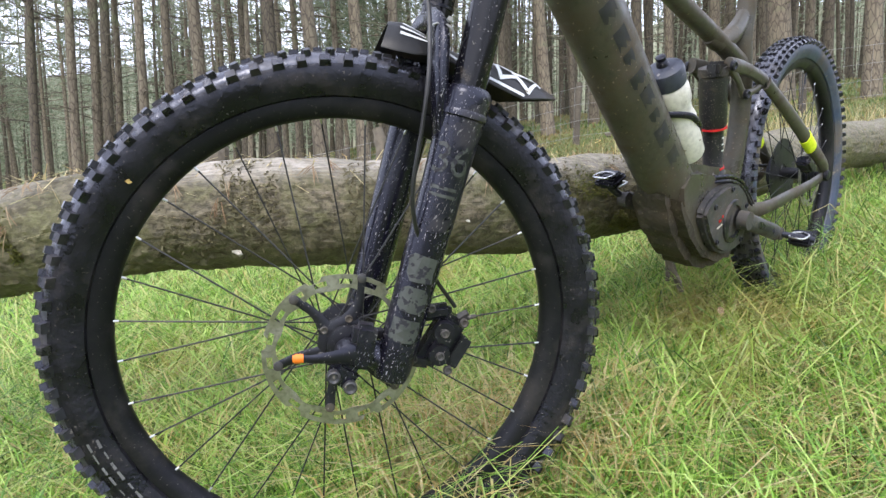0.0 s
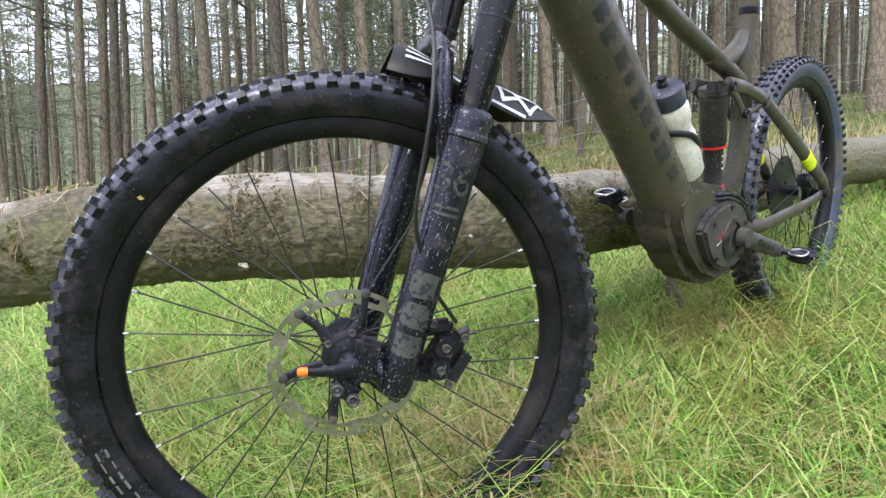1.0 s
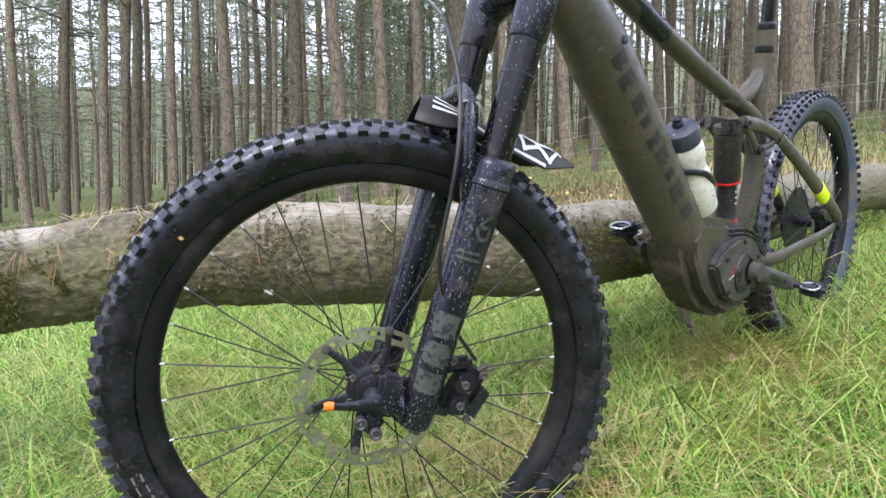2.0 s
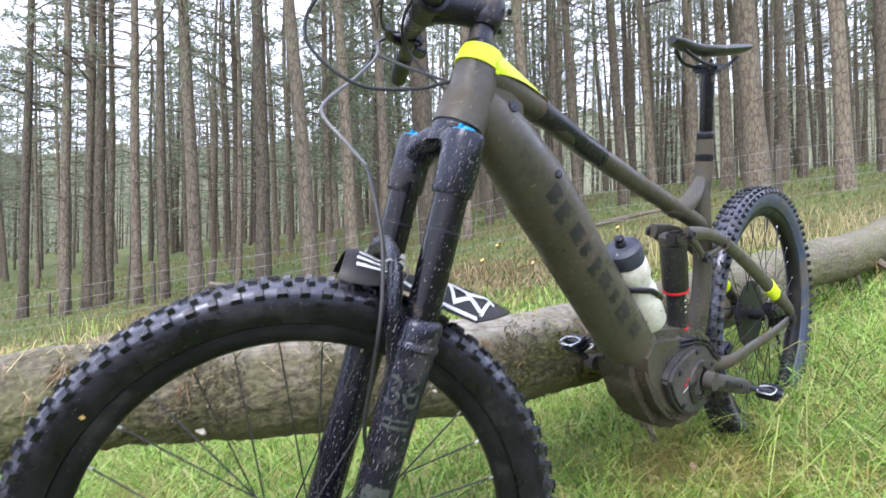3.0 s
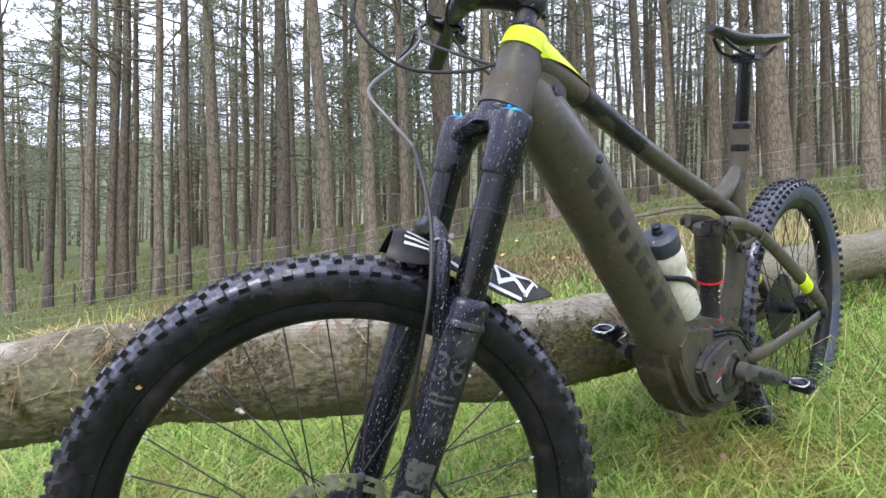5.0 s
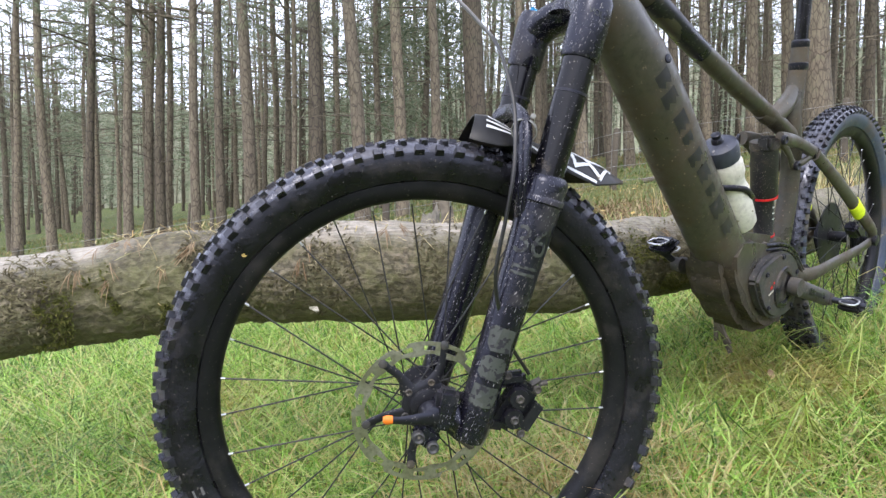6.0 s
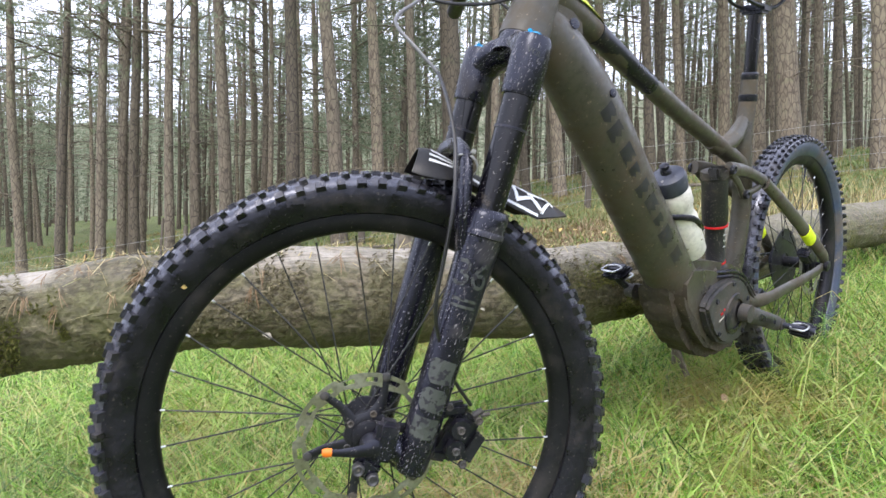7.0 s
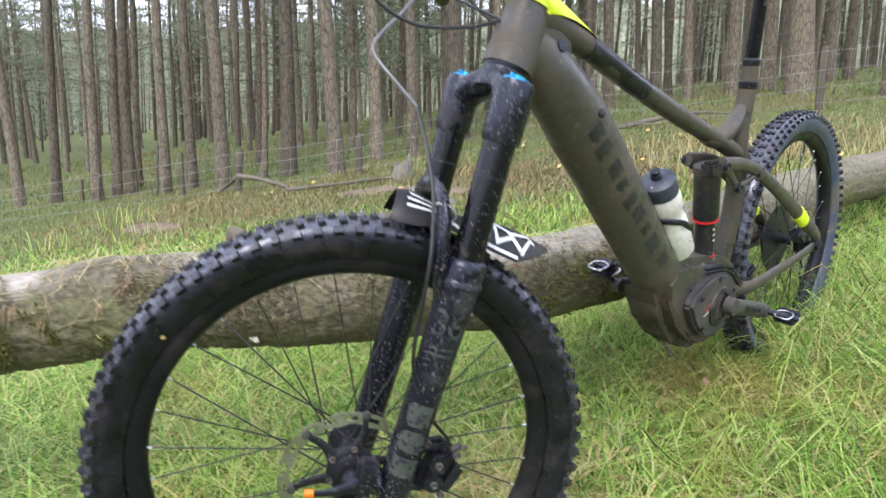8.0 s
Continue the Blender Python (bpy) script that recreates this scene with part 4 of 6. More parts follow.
for s, base in ((1, Vector((0.090, 0.215, 0.786))), (-1, Vector((0.096, -0.205, 0.806)))):
    g = bmesh.new()
    tube(g, [base + Vector((0, 0.008 * s, 0)), base - Vector((0, 0.008 * s, 0))], 0.0165, 16)
    tube(g, spline([base + Vector((0.012, 0, -0.012)), base + Vector((0.035, -0.02 * s, -0.022)), base + Vector((0.045, -0.055 * s, -0.026))], 4), [0.012, 0.011, 0.010, 0.0095, 0.009, 0.0085, 0.008, 0.007, 0.006], 12)
    lever = part("brake_lever", g, BLACK, handlebar)
    g = bmesh.new()
    tube(g, spline([base + Vector((0.040, -0.02 * s, -0.024)), base + Vector((0.052, 0.02 * s, -0.030)), base + Vector((0.050, 0.08 * s, -0.036)), base + Vector((0.058, 0.12 * s, -0.042))], 4), [0.006, 0.0055, 0.005, 0.0048, 0.0046, 0.0046, 0.0046, 0.0046, 0.0048, 0.005, 0.0052, 0.0055, 0.006], 8, (1.0, 0.6), up=(1, 0, 0))
    part("lever_blade", g, ALLOY, handlebar)
    if s > 0:
        continue
    g = bmesh.new()
    block(g, base + Vector((-0.004, -0.045 * s, -0.022)), (0.034, 0.028, 0.020), None, 0.006)
    block(g, base + Vector((-0.022, -0.030 * s, -0.034)), (0.024, 0.034, 0.008), None, 0.003)
    part("shifter", g, BLACK, handlebar)

CONTROL = [(0.056, 0.150, 0.788), (0.050, 0.162, 0.799), (0.045, 0.175, 0.809), (0.039, 0.190, 0.817), (0.033, 0.220, 0.814), (0.031, 0.250, 0.810), (0.033, 0.280, 0.804)]
g = bmesh.new()
tube(g, spline(CONTROL[:4], 4), [0.004, 0.006, 0.0085, 0.010, 0.0105, 0.0105, 0.010, 0.0105, 0.012, 0.0125, 0.0125, 0.011, 0.009], 12, (1.0, 0.8), up=(0, 0, 1))
block(g, CONTROL[3], (0.030, 0.040, 0.026), Matrix.Rotation(0.4, 4, "X"), 0.007)
part("shift_lever", g, BLACK, handlebar)
g = bmesh.new()
tube(g, spline(CONTROL[3:], 4), [0.008, 0.0085, 0.009, 0.009, 0.0085, 0.008, 0.008, 0.0085, 0.009, 0.0095, 0.010, 0.010, 0.008], 12, (1.0, 0.6), up=(0, 0, 1))
part("lever_blade", g, ALLOY, handlebar)

# cables and hoses
CABLES = [
    ("brake_hose", HOSE, [(0.070, 0.17, 0.790), (0.120, 0.10, 0.772), (0.218, 0.06, 0.728), (0.254, 0.03, 0.680), (0.246, 0.02, 0.634), (0.196, 0.02, 0.607), (0.144, 0.02, 0.604), (0.076, 0.03, 0.628), (0.026, 0.05, 0.654), (-0.034, 0.045, 0.642)]),
    ("brake_hose", HOSE_GREY, [(0.150, -0.16, 0.751), (0.144, -0.12, 0.711), (0.166, -0.06, 0.638), (0.193, 0.0, 0.569), (0.190, 0.02, 0.541), (0.154, 0.04, 0.514), (0.113, 0.05, 0.489)]),
    ("brake_hose", HOSE, [(0.116, -0.027, 0.511), (0.098, 0.020, 0.478), (0.070, 0.062, 0.425), (0.052, 0.086, 0.376), (0.040, 0.100, 0.335), (0.026, 0.101, 0.284), (0.000, 0.094, 0.200), (-0.055, 0.078, 0.135), (-0.110, 0.066, 0.098)]),
    ("shift_cable", HOSE, [(0.096, 0.11, 0.806), (0.153, 0.06, 0.783), (0.169, 0.0, 0.761), (0.152, -0.08, 0.745), (0.121, -0.15, 0.780)]),
    ("shift_cable", HOSE, [(0.092, 0.09, 0.790), (0.115, 0.05, 0.777), (0.129, 0.0, 0.746), (0.116, -0.05, 0.724), (0.070, -0.05, 0.690), (0.02, -0.02, 0.660)]),
    ("dropper_cable", HOSE, [(0.149, -0.14, 0.722), (0.104, -0.08, 0.697), (0.046, 0.0, 0.667), (0.009, 0.04, 0.654), (-0.035, 0.040, 0.640)]),
]
for name, material, pts in CABLES:
    g = bmesh.new()
    tube(g, spline(pts, 8), 0.0027 if name != "shift_cable" else 0.0024, 8)
    part(name, g, material, bicycle, "pale grey wet brake hose" if material is HOSE_GREY else "", STEER if pts[0][2] == 0.511 else BARS)
g = bmesh.new()
block(g, (0.150, -0.155, 0.745), (0.012, 0.016, 0.016), None, 0.004)
part("hose_clip", g, HOSE_GREY, bicycle, m=BARS)

# frame
g = bmesh.new()
head = spline([(0.668, 0, 0.560), (0.652, 0, 0.590), (0.632, 0, 0.630), (0.614, 0, 0.668)], 3)
tube(g, head, [0.0385, 0.0385, 0.038, 0.037, 0.036, 0.035, 0.034, 0.033, 0.0315, 0.030], 28)
dt = spline([(0.650, 0, 0.600), (0.575, 0, 0.548), (0.470, 0, 0.445), (0.360, 0, 0.322), (0.250, 0, 0.200), (0.130, 0, 0.070), (0.06, 0, 0.0)], 5)
tube(g, dt, [0.036 + 0.020 * min(1, k / 9) for k in range(len(dt))], 28, (1.06, 0.88), up=(0, 1, 0))
tt = spline([(0.625, 0, 0.640), (0.560, 0, 0.6175), (0.486, 0, 0.5905), (0.357, 0, 0.533), (0.168, 0, 0.455), (-0.02, 0, 0.383), (-0.140, 0, 0.335)], 5)
tube(g, tt, [0.033 - 0.014 * min(1, k / 11) for k in range(len(tt))], 22, (1.0, 1.05), up=(0, 1, 0))
st = spline([(-0.145, 0, 0.535), (-0.145, 0, 0.485), (-0.139, 0, 0.430), (-0.134, 0, 0.390), (-0.142, 0, 0.345), (-0.156, 0, 0.30), (-0.160, 0, 0.20), (-0.140, 0, 0.06)], 4)
tube(g, st, [0.0185 + 0.0040 * min(1, k / 14) for k in range(len(st))], 22)
tube(g, spline([(-0.142, 0, 0.455), (-0.100, 0, 0.410), (-0.030, 0, 0.382), (0.03, 0, 0.392)], 4), [0.012, 0.014, 0.016, 0.018, 0.019, 0.020, 0.020, 0.020, 0.019, 0.019, 0.018, 0.016, 0.014], 16)
slab(g, [(0.650, 0.585), (0.628, 0.645), (0.575, 0.628), (0.540, 0.606), (0.535, 0.570), (0.545, 0.530), (0.590, 0.552)], -0.027, 0.027, 0.016)
roughen(g, 0.0006, 30)
frame_part = part("frame", g, FRAME, bicycle, "muddy matt olive-grey frame")
g = bmesh.new()
tube(g, spline([(0.6265, 0, 0.645), (0.6185, 0, 0.660), (0.6135, 0, 0.6700)], 3), [0.0350, 0.0346, 0.0342, 0.0336, 0.0330, 0.0322, 0.0308], 28)
yellow_rows = []
for k in range(13):
    q = k / 12
    c = Vector((0.622 - 0.147 * q, 0, 0.6475 - 0.0615 * q + 0.003 * q * (1 - q)))
    r_ = 0.0342 - 0.0125 * q
    d_ = Vector((-0.93, 0, -0.36))
    n_ = Vector((-0.36, 0, 0.93))
    span = 1.95 - 1.30 * q ** 0.8
    yellow_rows.append([g.verts.new(c + r_ * (n_ * math.cos(span * t / 8) + Vector((0, 1.05, 0)) * math.sin(span * t / 8))) for t in range(-8, 9)])
for ra, rb in zip(yellow_rows, yellow_rows[1:]):
    for k in range(16):
        g.faces.new((ra[k], ra[k + 1], rb[k + 1], rb[k]))
part("yellow_panel", g, YELLOW, frame_part, "fluorescent yellow panel over the head tube")
# dark paint behind the yellow, drawn as a sleeve over the tube
g = bmesh.new()
tube(g, spline([(0.486, 0, 0.5907), (0.420, 0, 0.5625), (0.357, 0, 0.5332), (0.300, 0, 0.509)], 5), [0.0216, 0.0208, 0.0202, 0.0199, 0.0197] + [0.0196] * 11, 22, (1.0, 1.05), up=(0, 1, 0))
part("top_tube_wrap", g, BLACK, frame_part, "dark painted panel on the top tube behind the yellow")
g = bmesh.new()
lathe(g, [(0, 0.034), (0.004, 0.036), (0.010, 0.0355), (0.012, 0.033)], (0.6705, 0, 0.5545), axis=(-0.46, 0, 0.89), sides=28)
part("lower_bearing_cup", g, BLACK, frame_part)
g = bmesh.new()
lathe(g, [(0, 0.0305), (0.006, 0.030), (0.012, 0.024)], (0.6145, 0, 0.668), axis=(-0.46, 0, 0.89), sides=28)
part("headset_cover", g, BLACK, frame_part)
g = bmesh.new()
lathe(g, [(0, 0.0075), (0.0022, 0.0075), (0.003, 0.005)], (0.492, 0.0475, 0.488), axis=(0.15, 1, 0.22), sides=16)
part("frame_plug", g, BLACK, frame_part, "dark round hole plug")
g = bmesh.new()
lathe(g, [(0, 0.0095), (0.002, 0.0090), (0.0025, 0.006)], (0.583, 0.0330, 0.592), axis=(0.2, 1, 0.35), sides=16)
part("cable_port", g, BLACK, frame_part)
# dark worn decal blocks down the flank of the down tube
skin = BVHTree.FromPolygons([v.co for v in frame_part.data.vertices], [tuple(p.vertices) for p in frame_part.data.polygons])
A, Bq = Vector((0.575, 0, 0.548)), Vector((0.130, 0, 0.070))
d = (Bq - A).normalized()
down_ = Vector((-d.z, 0, d.x))
for k, (s0, s1, w0, w1) in enumerate(((0.16, 0.20, 1.1, 1.75), (0.22, 0.26, 1.0, 1.7), (0.30, 0.35, 1.1, 1.7), (0.37, 0.40, 1.1, 1.6), (0.44, 0.475, 1.0, 1.7), (0.50, 0.55, 1.1, 1.7), (0.58, 0.61, 1.1, 1.6), (0.64, 0.70, 1.0, 1.7), (0.74, 0.79, 1.1, 1.7))):
    g = bmesh.new()
    rows = []
    for q in range(7):
        ang = w0 + (w1 - w0) * q / 6
        aim_ = down_ * math.cos(ang) + Vector((0, math.sin(ang), 0))
        row = []
        for j in range(5):
            c = A + (Bq - A) * (s0 + (s1 - s0 + 0.008 * ((k * 7 + q) % 3 - 1)) * j / 4)
            hit, _n, _i, _d = skin.ray_cast(c + aim_ * 0.12, -aim_)
            row.append(g.verts.new((hit if hit else c + aim_ * 0.058) + aim_ * 0.0008))
        rows.append(row)
    for ra, rb in zip(rows, rows[1:]):
        for j in range(4):
            g.faces.new((ra[j], ra[j + 1], rb[j + 1], rb[j]))
    part("frame_mark", g, FRAME_MARK, frame_part, "dark worn mark, a plain block")

# motor and its covers
g = bmesh.new()
slab(g, [(0.170, 0.150), (0.215, 0.112), (0.205, 0.058), (0.165, -0.005), (0.100, -0.062), (0.020, -0.095), (-0.060, -0.088), (-0.120, -0.066), (-0.160, -0.030), (-0.178, 0.010), (-0.158, 0.055), (-0.078, 0.103), (0.020, 0.124), (0.100, 0.140)], -0.052, 0.052, 0.020)
bmesh.ops.subdivide_edges(g, edges=g.edges[:], cuts=1, use_grid_fill=True)
roughen(g, 0.002, 22)
part("motor_housing", g, FRAME, bicycle, "muddy olive-grey motor housing")
g = bmesh.new()
slab(g, [(0.238, 0.118), (0.224, 0.056), (0.178, -0.013), (0.111, -0.074), (0.020, -0.110), (-0.062, -0.100), (-0.112, -0.070), (-0.040, -0.066), (0.040, -0.056), (0.090, -0.025), (0.128, 0.030), (0.188, 0.098)], -0.055, 0.055, 0.022)
bmesh.ops.triangulate(g, faces=[f for f in g.faces if len(f.verts) > 4])
bmesh.ops.subdivide_edges(g, edges=[e for e in g.edges if e.calc_length() > 0.02], cuts=2, use_grid_fill=True)
roughen(g, 0.0035, 45)
part("skid_plate", g, MOTOR, bicycle, "brown mud-caked skid plate under the motor")
g = bmesh.new()
ring_ = [(0.138, 0, 0.042), (0.112, 0, 0.070), (0.060, 0, 0.086), (0.010, 0, 0.090), (-0.045, 0, 0.074), (-0.083, 0, 0.030), (-0.088, 0, -0.022), (-0.060, 0, -0.058), (-0.010, 0, -0.068), (0.050, 0, -0.055), (0.098, 0, -0.018), (0.138, 0, 0.042)]
slab(g, [(p.x, p.z) for p in spline(ring_, 3)[:-1]], 0.046, 0.073, 0.007)
bmesh.ops.triangulate(g, faces=[f for f in g.faces if len(f.verts) > 4])
bmesh.ops.subdivide_edges(g, edges=[e for e in g.edges if e.calc_length() > 0.02], cuts=2, use_grid_fill=True)
roughen(g, 0.0016, 30)
cover = part("motor_cover", g, CRANK, bicycle, "mud-caked round motor cover")
g = bmesh.new()
lathe(g, [(0.070, 0.050), (0.077, 0.047), (0.0775, 0.036), (0.073, 0.034)], (0, 0, 0.006), sides=32)
part("axle_seal", g, BLACK, cover, "dark ring round the crank axle")
for x_, z_ in ((0.092, 0.052), (0.015, 0.079), (-0.066, 0.030), (-0.052, -0.046), (0.070, -0.028)):
    g = bmesh.new()
    lathe(g, [(0.070, 0.0060), (0.0755, 0.0060), (0.0765, 0.0045), (0.0745, 0.0028)], (x_, 0, z_), sides=12)
    part("cover_bolt", g, ALLOY, cover)
for k, off_ in enumerate((0.0, 0.010)):
    g = bmesh.new()
    tube(g, spline([(0.075, 0.040, 0.108 - off_), (0.04, 0.056, 0.108 - off_), (0.00, 0.060, 0.104 - off_), (-0.06, 0.060, 0.084 - off_), (-0.11, 0.058, 0.048 - off_), (-0.16, 0.056, 0.012 - off_), (-0.22, 0.052, 0.004)], 5), 0.0042, 8)
    part("motor_cable", g, BLACK, bicycle)
g = bmesh.new()
for x_, z_, w_ in ((0.064, 0.018, 0.009), (0.053, 0.026, 0.005)):
    block(g, (x_, 0.0735, z_), (w_, 0.0016, 0.005), Matrix.Rotation(0.3, 4, "Y"))
part("cover_mark", g, RED, cover, "small red mark", smooth=False)
g = bmesh.new()
block(g, (0.064, 0.0735, 0.006), (0.022, 0.0016, 0.003), Matrix.Rotation(0.3, 4, "Y"))
part("cover_mark", g, DECAL_PALE, cover, "small pale mark", smooth=False)

# cranks and pedals
def crank_and_pedal(hub, end, pedal, s):
    g = bmesh.new()
    h, e = Vector(hub), Vector(end)
    tube(g, [h - Vector((0, 0.012 * s, 0)), h + Vector((0, 0.010 * s, 0))], [0.0215, 0.0205], 20)
    tube(g, [h, h + (e - h) * 0.12, h + (e - h) * 0.5, h + (e - h) * 0.92, e], [0.0190, 0.0200, 0.0190, 0.0190, 0.0165], 14, (1.0, 0.52), up=(0, 1, 0))
    tube(g, [e - Vector((0, 0.010 * s, 0)), e + Vector((0, 0.010 * s, 0))], 0.015, 16)
    arm = part("crank_arm", g, CRANK, bicycle, "mud-caked crank arm")
    # black strip laid on the arm in place of a recess's shade
    g = bmesh.new()
    o_ = Vector((0, 0.0094 * s, 0))
    tube(g, [h + (e - h) * q + o_ for q in (0.24, 0.28, 0.72, 0.76)], [0.004, 0.0085, 0.0075, 0.004], 10, (1.0, 0.18), up=(0, 1, 0))
    part("arm_recess", g, BLACK, arm)
    c = Vector(pedal)
    g = bmesh.new()
    tube(g, [e, c + Vector((0, 0.026 * s, 0))], [0.0075, 0.0085], 12)
    block(g, c, (0.050, 0.052, 0.014), Matrix.Rotation(0.4, 4, "Y"), 0.005)
    block(g, c + Vector((0.004, 0, 0.010)), (0.030, 0.040, 0.010), Matrix.Rotation(0.4, 4, "Y"), 0.003)
    block(g, c + Vector((-0.004, 0, -0.010)), (0.030, 0.040, 0.010), Matrix.Rotation(0.4, 4, "Y"), 0.003)
    ped = part("pedal", g, BLACK, bicycle, "black clip-in pedal")
    for k in (1, -1):
        g = bmesh.new()
        d = 0.026 * k
        loop = [c + Vector((d * 0.5, -0.018, 0.014 * k)), c + Vector((d * 1.5, -0.016, 0.010 * k)), c + Vector((d * 1.7, 0, 0.010 * k)), c + Vector((d * 1.5, 0.016, 0.010 * k)), c + Vector((d * 0.5, 0.018, 0.014 * k)), c + Vector((d * 0.2, 0, 0.016 * k)), c + Vector((d * 0.5, -0.018, 0.014 * k))]
        tube(g, spline(loop, 4), 0.0024, 8)
        part("pedal_clip", g, CHROME, ped, "bright steel pedal clip")


crank_and_pedal((-0.022, 0.092, 0.006), (-0.203, 0.100, -0.058), (-0.243, 0.142, -0.072), 1)
crank_and_pedal((-0.010, -0.085, 0.006), (0.190, -0.080, 0.066), (0.226, -0.095, 0.112), -1)
g = bmesh.new()
lathe(g, [(-0.060, 0.03), (-0.062, 0.075), (-0.066, 0.075), (-0.068, 0.03)], (0, 0, 0.006), sides=40)
part("chainring", g, ALLOY, bicycle)
g = bmesh.new()
for z0, z1 in ((0.081, 0.055), (-0.069, -0.09)):
    tube(g, [(0.0, -0.064, z0), (-0.30, -0.055, (z0 + z1) / 2 + 0.01), (-0.50, -0.050, z1)], 0.004, 6)
part("chain", g, ALLOY, bicycle)

# rear triangle, link and shock
for s in (1, -1):
    g = bmesh.new()
    ss = spline([(-0.168, 0.050 * s, 0.292), (-0.300, 0.055 * s, 0.222), (-0.440, 0.064 * s, 0.138), (-0.550, 0.074 * s, 0.066), (-0.572, 0.076 * s, 0.036)], 4)
    tube(g, ss, [0.0155 - 0.003 * abs(k / 8 - 1) for k in range(len(ss))], 14, (1.25, 0.8), up=(0, 1, 0))
    part("seat_stay", g, FRAME, bicycle)
    g = bmesh.new()
    tube(g, [(-0.424, 0.063 * s, 0.148), (-0.468, 0.066 * s, 0.117)], [0.0168, 0.0164], 14, (1.25, 0.85), up=(0, 1, 0))
    part("stay_band", g, YELLOW, bicycle, "fluorescent yellow band")
    g = bmesh.new()
    cs = spline([(-0.080, 0.045 * s, 0.020), (-0.190, 0.060 * s, -0.002), (-0.340, 0.065 * s, 0.004), (-0.480, 0.071 * s, 0.014), (-0.572, 0.076 * s, 0.030)], 4)
    tube(g, cs, [0.0185 - 0.0003 * k for k in range(len(cs))], 8, (1.0, 0.45), up=(0, 1, 0))
    part("chain_stay", g, FRAME, bicycle)
    g = bmesh.new()
    y_ = 0.040 * s
    tube(g, spline([(0.016, y_, 0.336), (-0.060, y_, 0.328), (-0.120, y_, 0.314), (-0.168, y_ * 1.1, 0.296)], 4), [0.016, 0.0165, 0.016, 0.0155, 0.015, 0.0145, 0.0142, 0.0140, 0.014, 0.0145, 0.015, 0.016, 0.015], 10, (1.0, 0.7), up=(0, 1, 0))
    tube(g, spline([(-0.168, y_ * 1.1, 0.292), (-0.120, y_, 0.276), (-0.068, y_, 0.272)], 4), [0.009, 0.0085, 0.008, 0.008, 0.008, 0.0085, 0.009, 0.010, 0.011], 10, (1.0, 0.7), up=(0, 1, 0))
    tube(g, spline([(-0.068, y_, 0.272), (-0.040, y_, 0.300), (0.010, y_, 0.333)], 4), [0.011, 0.010, 0.009, 0.0088, 0.0088, 0.009, 0.0095, 0.0105, 0.011], 10, (1.0, 0.7), up=(0, 1, 0))
    link = part("rocker_link", g, FRAME, bicycle, "hollow olive-grey rocker link")
    for x_, z_ in ((0.012, 0.334), (-0.166, 0.294), (-0.068, 0.272)):
        g = bmesh.new()
        lathe(g, [(0, 0.011), (0.006, 0.011), (0.008, 0.008), (0.004, 0.004)], (x_, 0.046 * s, z_), axis=(0, s, 0), sides=16)
        part("pivot_bolt", g, ALLOY, bicycle)
g = bmesh.new()
tube(g, [(-0.565, -0.085, 0.030), (-0.565, 0.088, 0.030)], 0.009, 16)
lathe(g, [(0, 0.015), (0.010, 0.015), (0.012, 0.009)], (-0.565, 0.080, 0.030), sides=16)
part("rear_axle", g, ALLOY, bicycle)
g = bmesh.new()
block(g, (-0.470, 0.058, 0.070), (0.055, 0.034, 0.028), Matrix.Rotation(-0.6, 4, "Y"), 0.006)
part("rear_caliper", g, BLACK, bicycle)
A, Z = Vector((0.024, 0.012, 0.334)), Vector((-0.018, 0.012, 0.106))


def on_shock(k):
    return A + (Z - A) * k


g = bmesh.new()
tube(g, [on_shock(k) for k in (0.0, 0.01, 0.05, 0.08, 0.09, 0.52, 0.56)], [0.020, 0.030, 0.031, 0.031, 0.0285, 0.0285, 0.026], 24)
tube(g, [on_shock(k) for k in (0.56, 0.97, 1.0)], [0.0215, 0.0215, 0.026], 24)
tube(g, [on_shock(0.06) + Vector((-0.02, 0, 0)), on_shock(0.05) + Vector((-0.085, 0, 0.004))], [0.018, 0.014], 14)
block(g, on_shock(0.05) + Vector((0.012, 0.012, 0.006)), (0.045, 0.028, 0.030), None, 0.006)
shock = part("shock", g, SHOCK, bicycle, "mud-splashed rear shock absorber")
for k in (0.565, 0.955):
    g = bmesh.new()
    tube(g, [on_shock(k - 0.009), on_shock(k + 0.009)], 0.0288 if k < 0.6 else 0.0235, 24)
    part("red_ring", g, RED, shock, "red anodised ring")
for k in (0.66, 0.72, 0.78):
    g = bmesh.new()
    block(g, on_shock(k) + Vector((0.0, 0.0212, 0)), (0.008, 0.001, 0.003))
    part("scale_mark", g, WHITE, shock, smooth=False)
g = bmesh.new()
tube(g, [(0.030, 0.024, 0.306), (0.032, 0.029, 0.303)], [0.005, 0.005], 12)
part("shock_dial", g, BLUE_BLACK, shock, "dark blue adjuster dial")

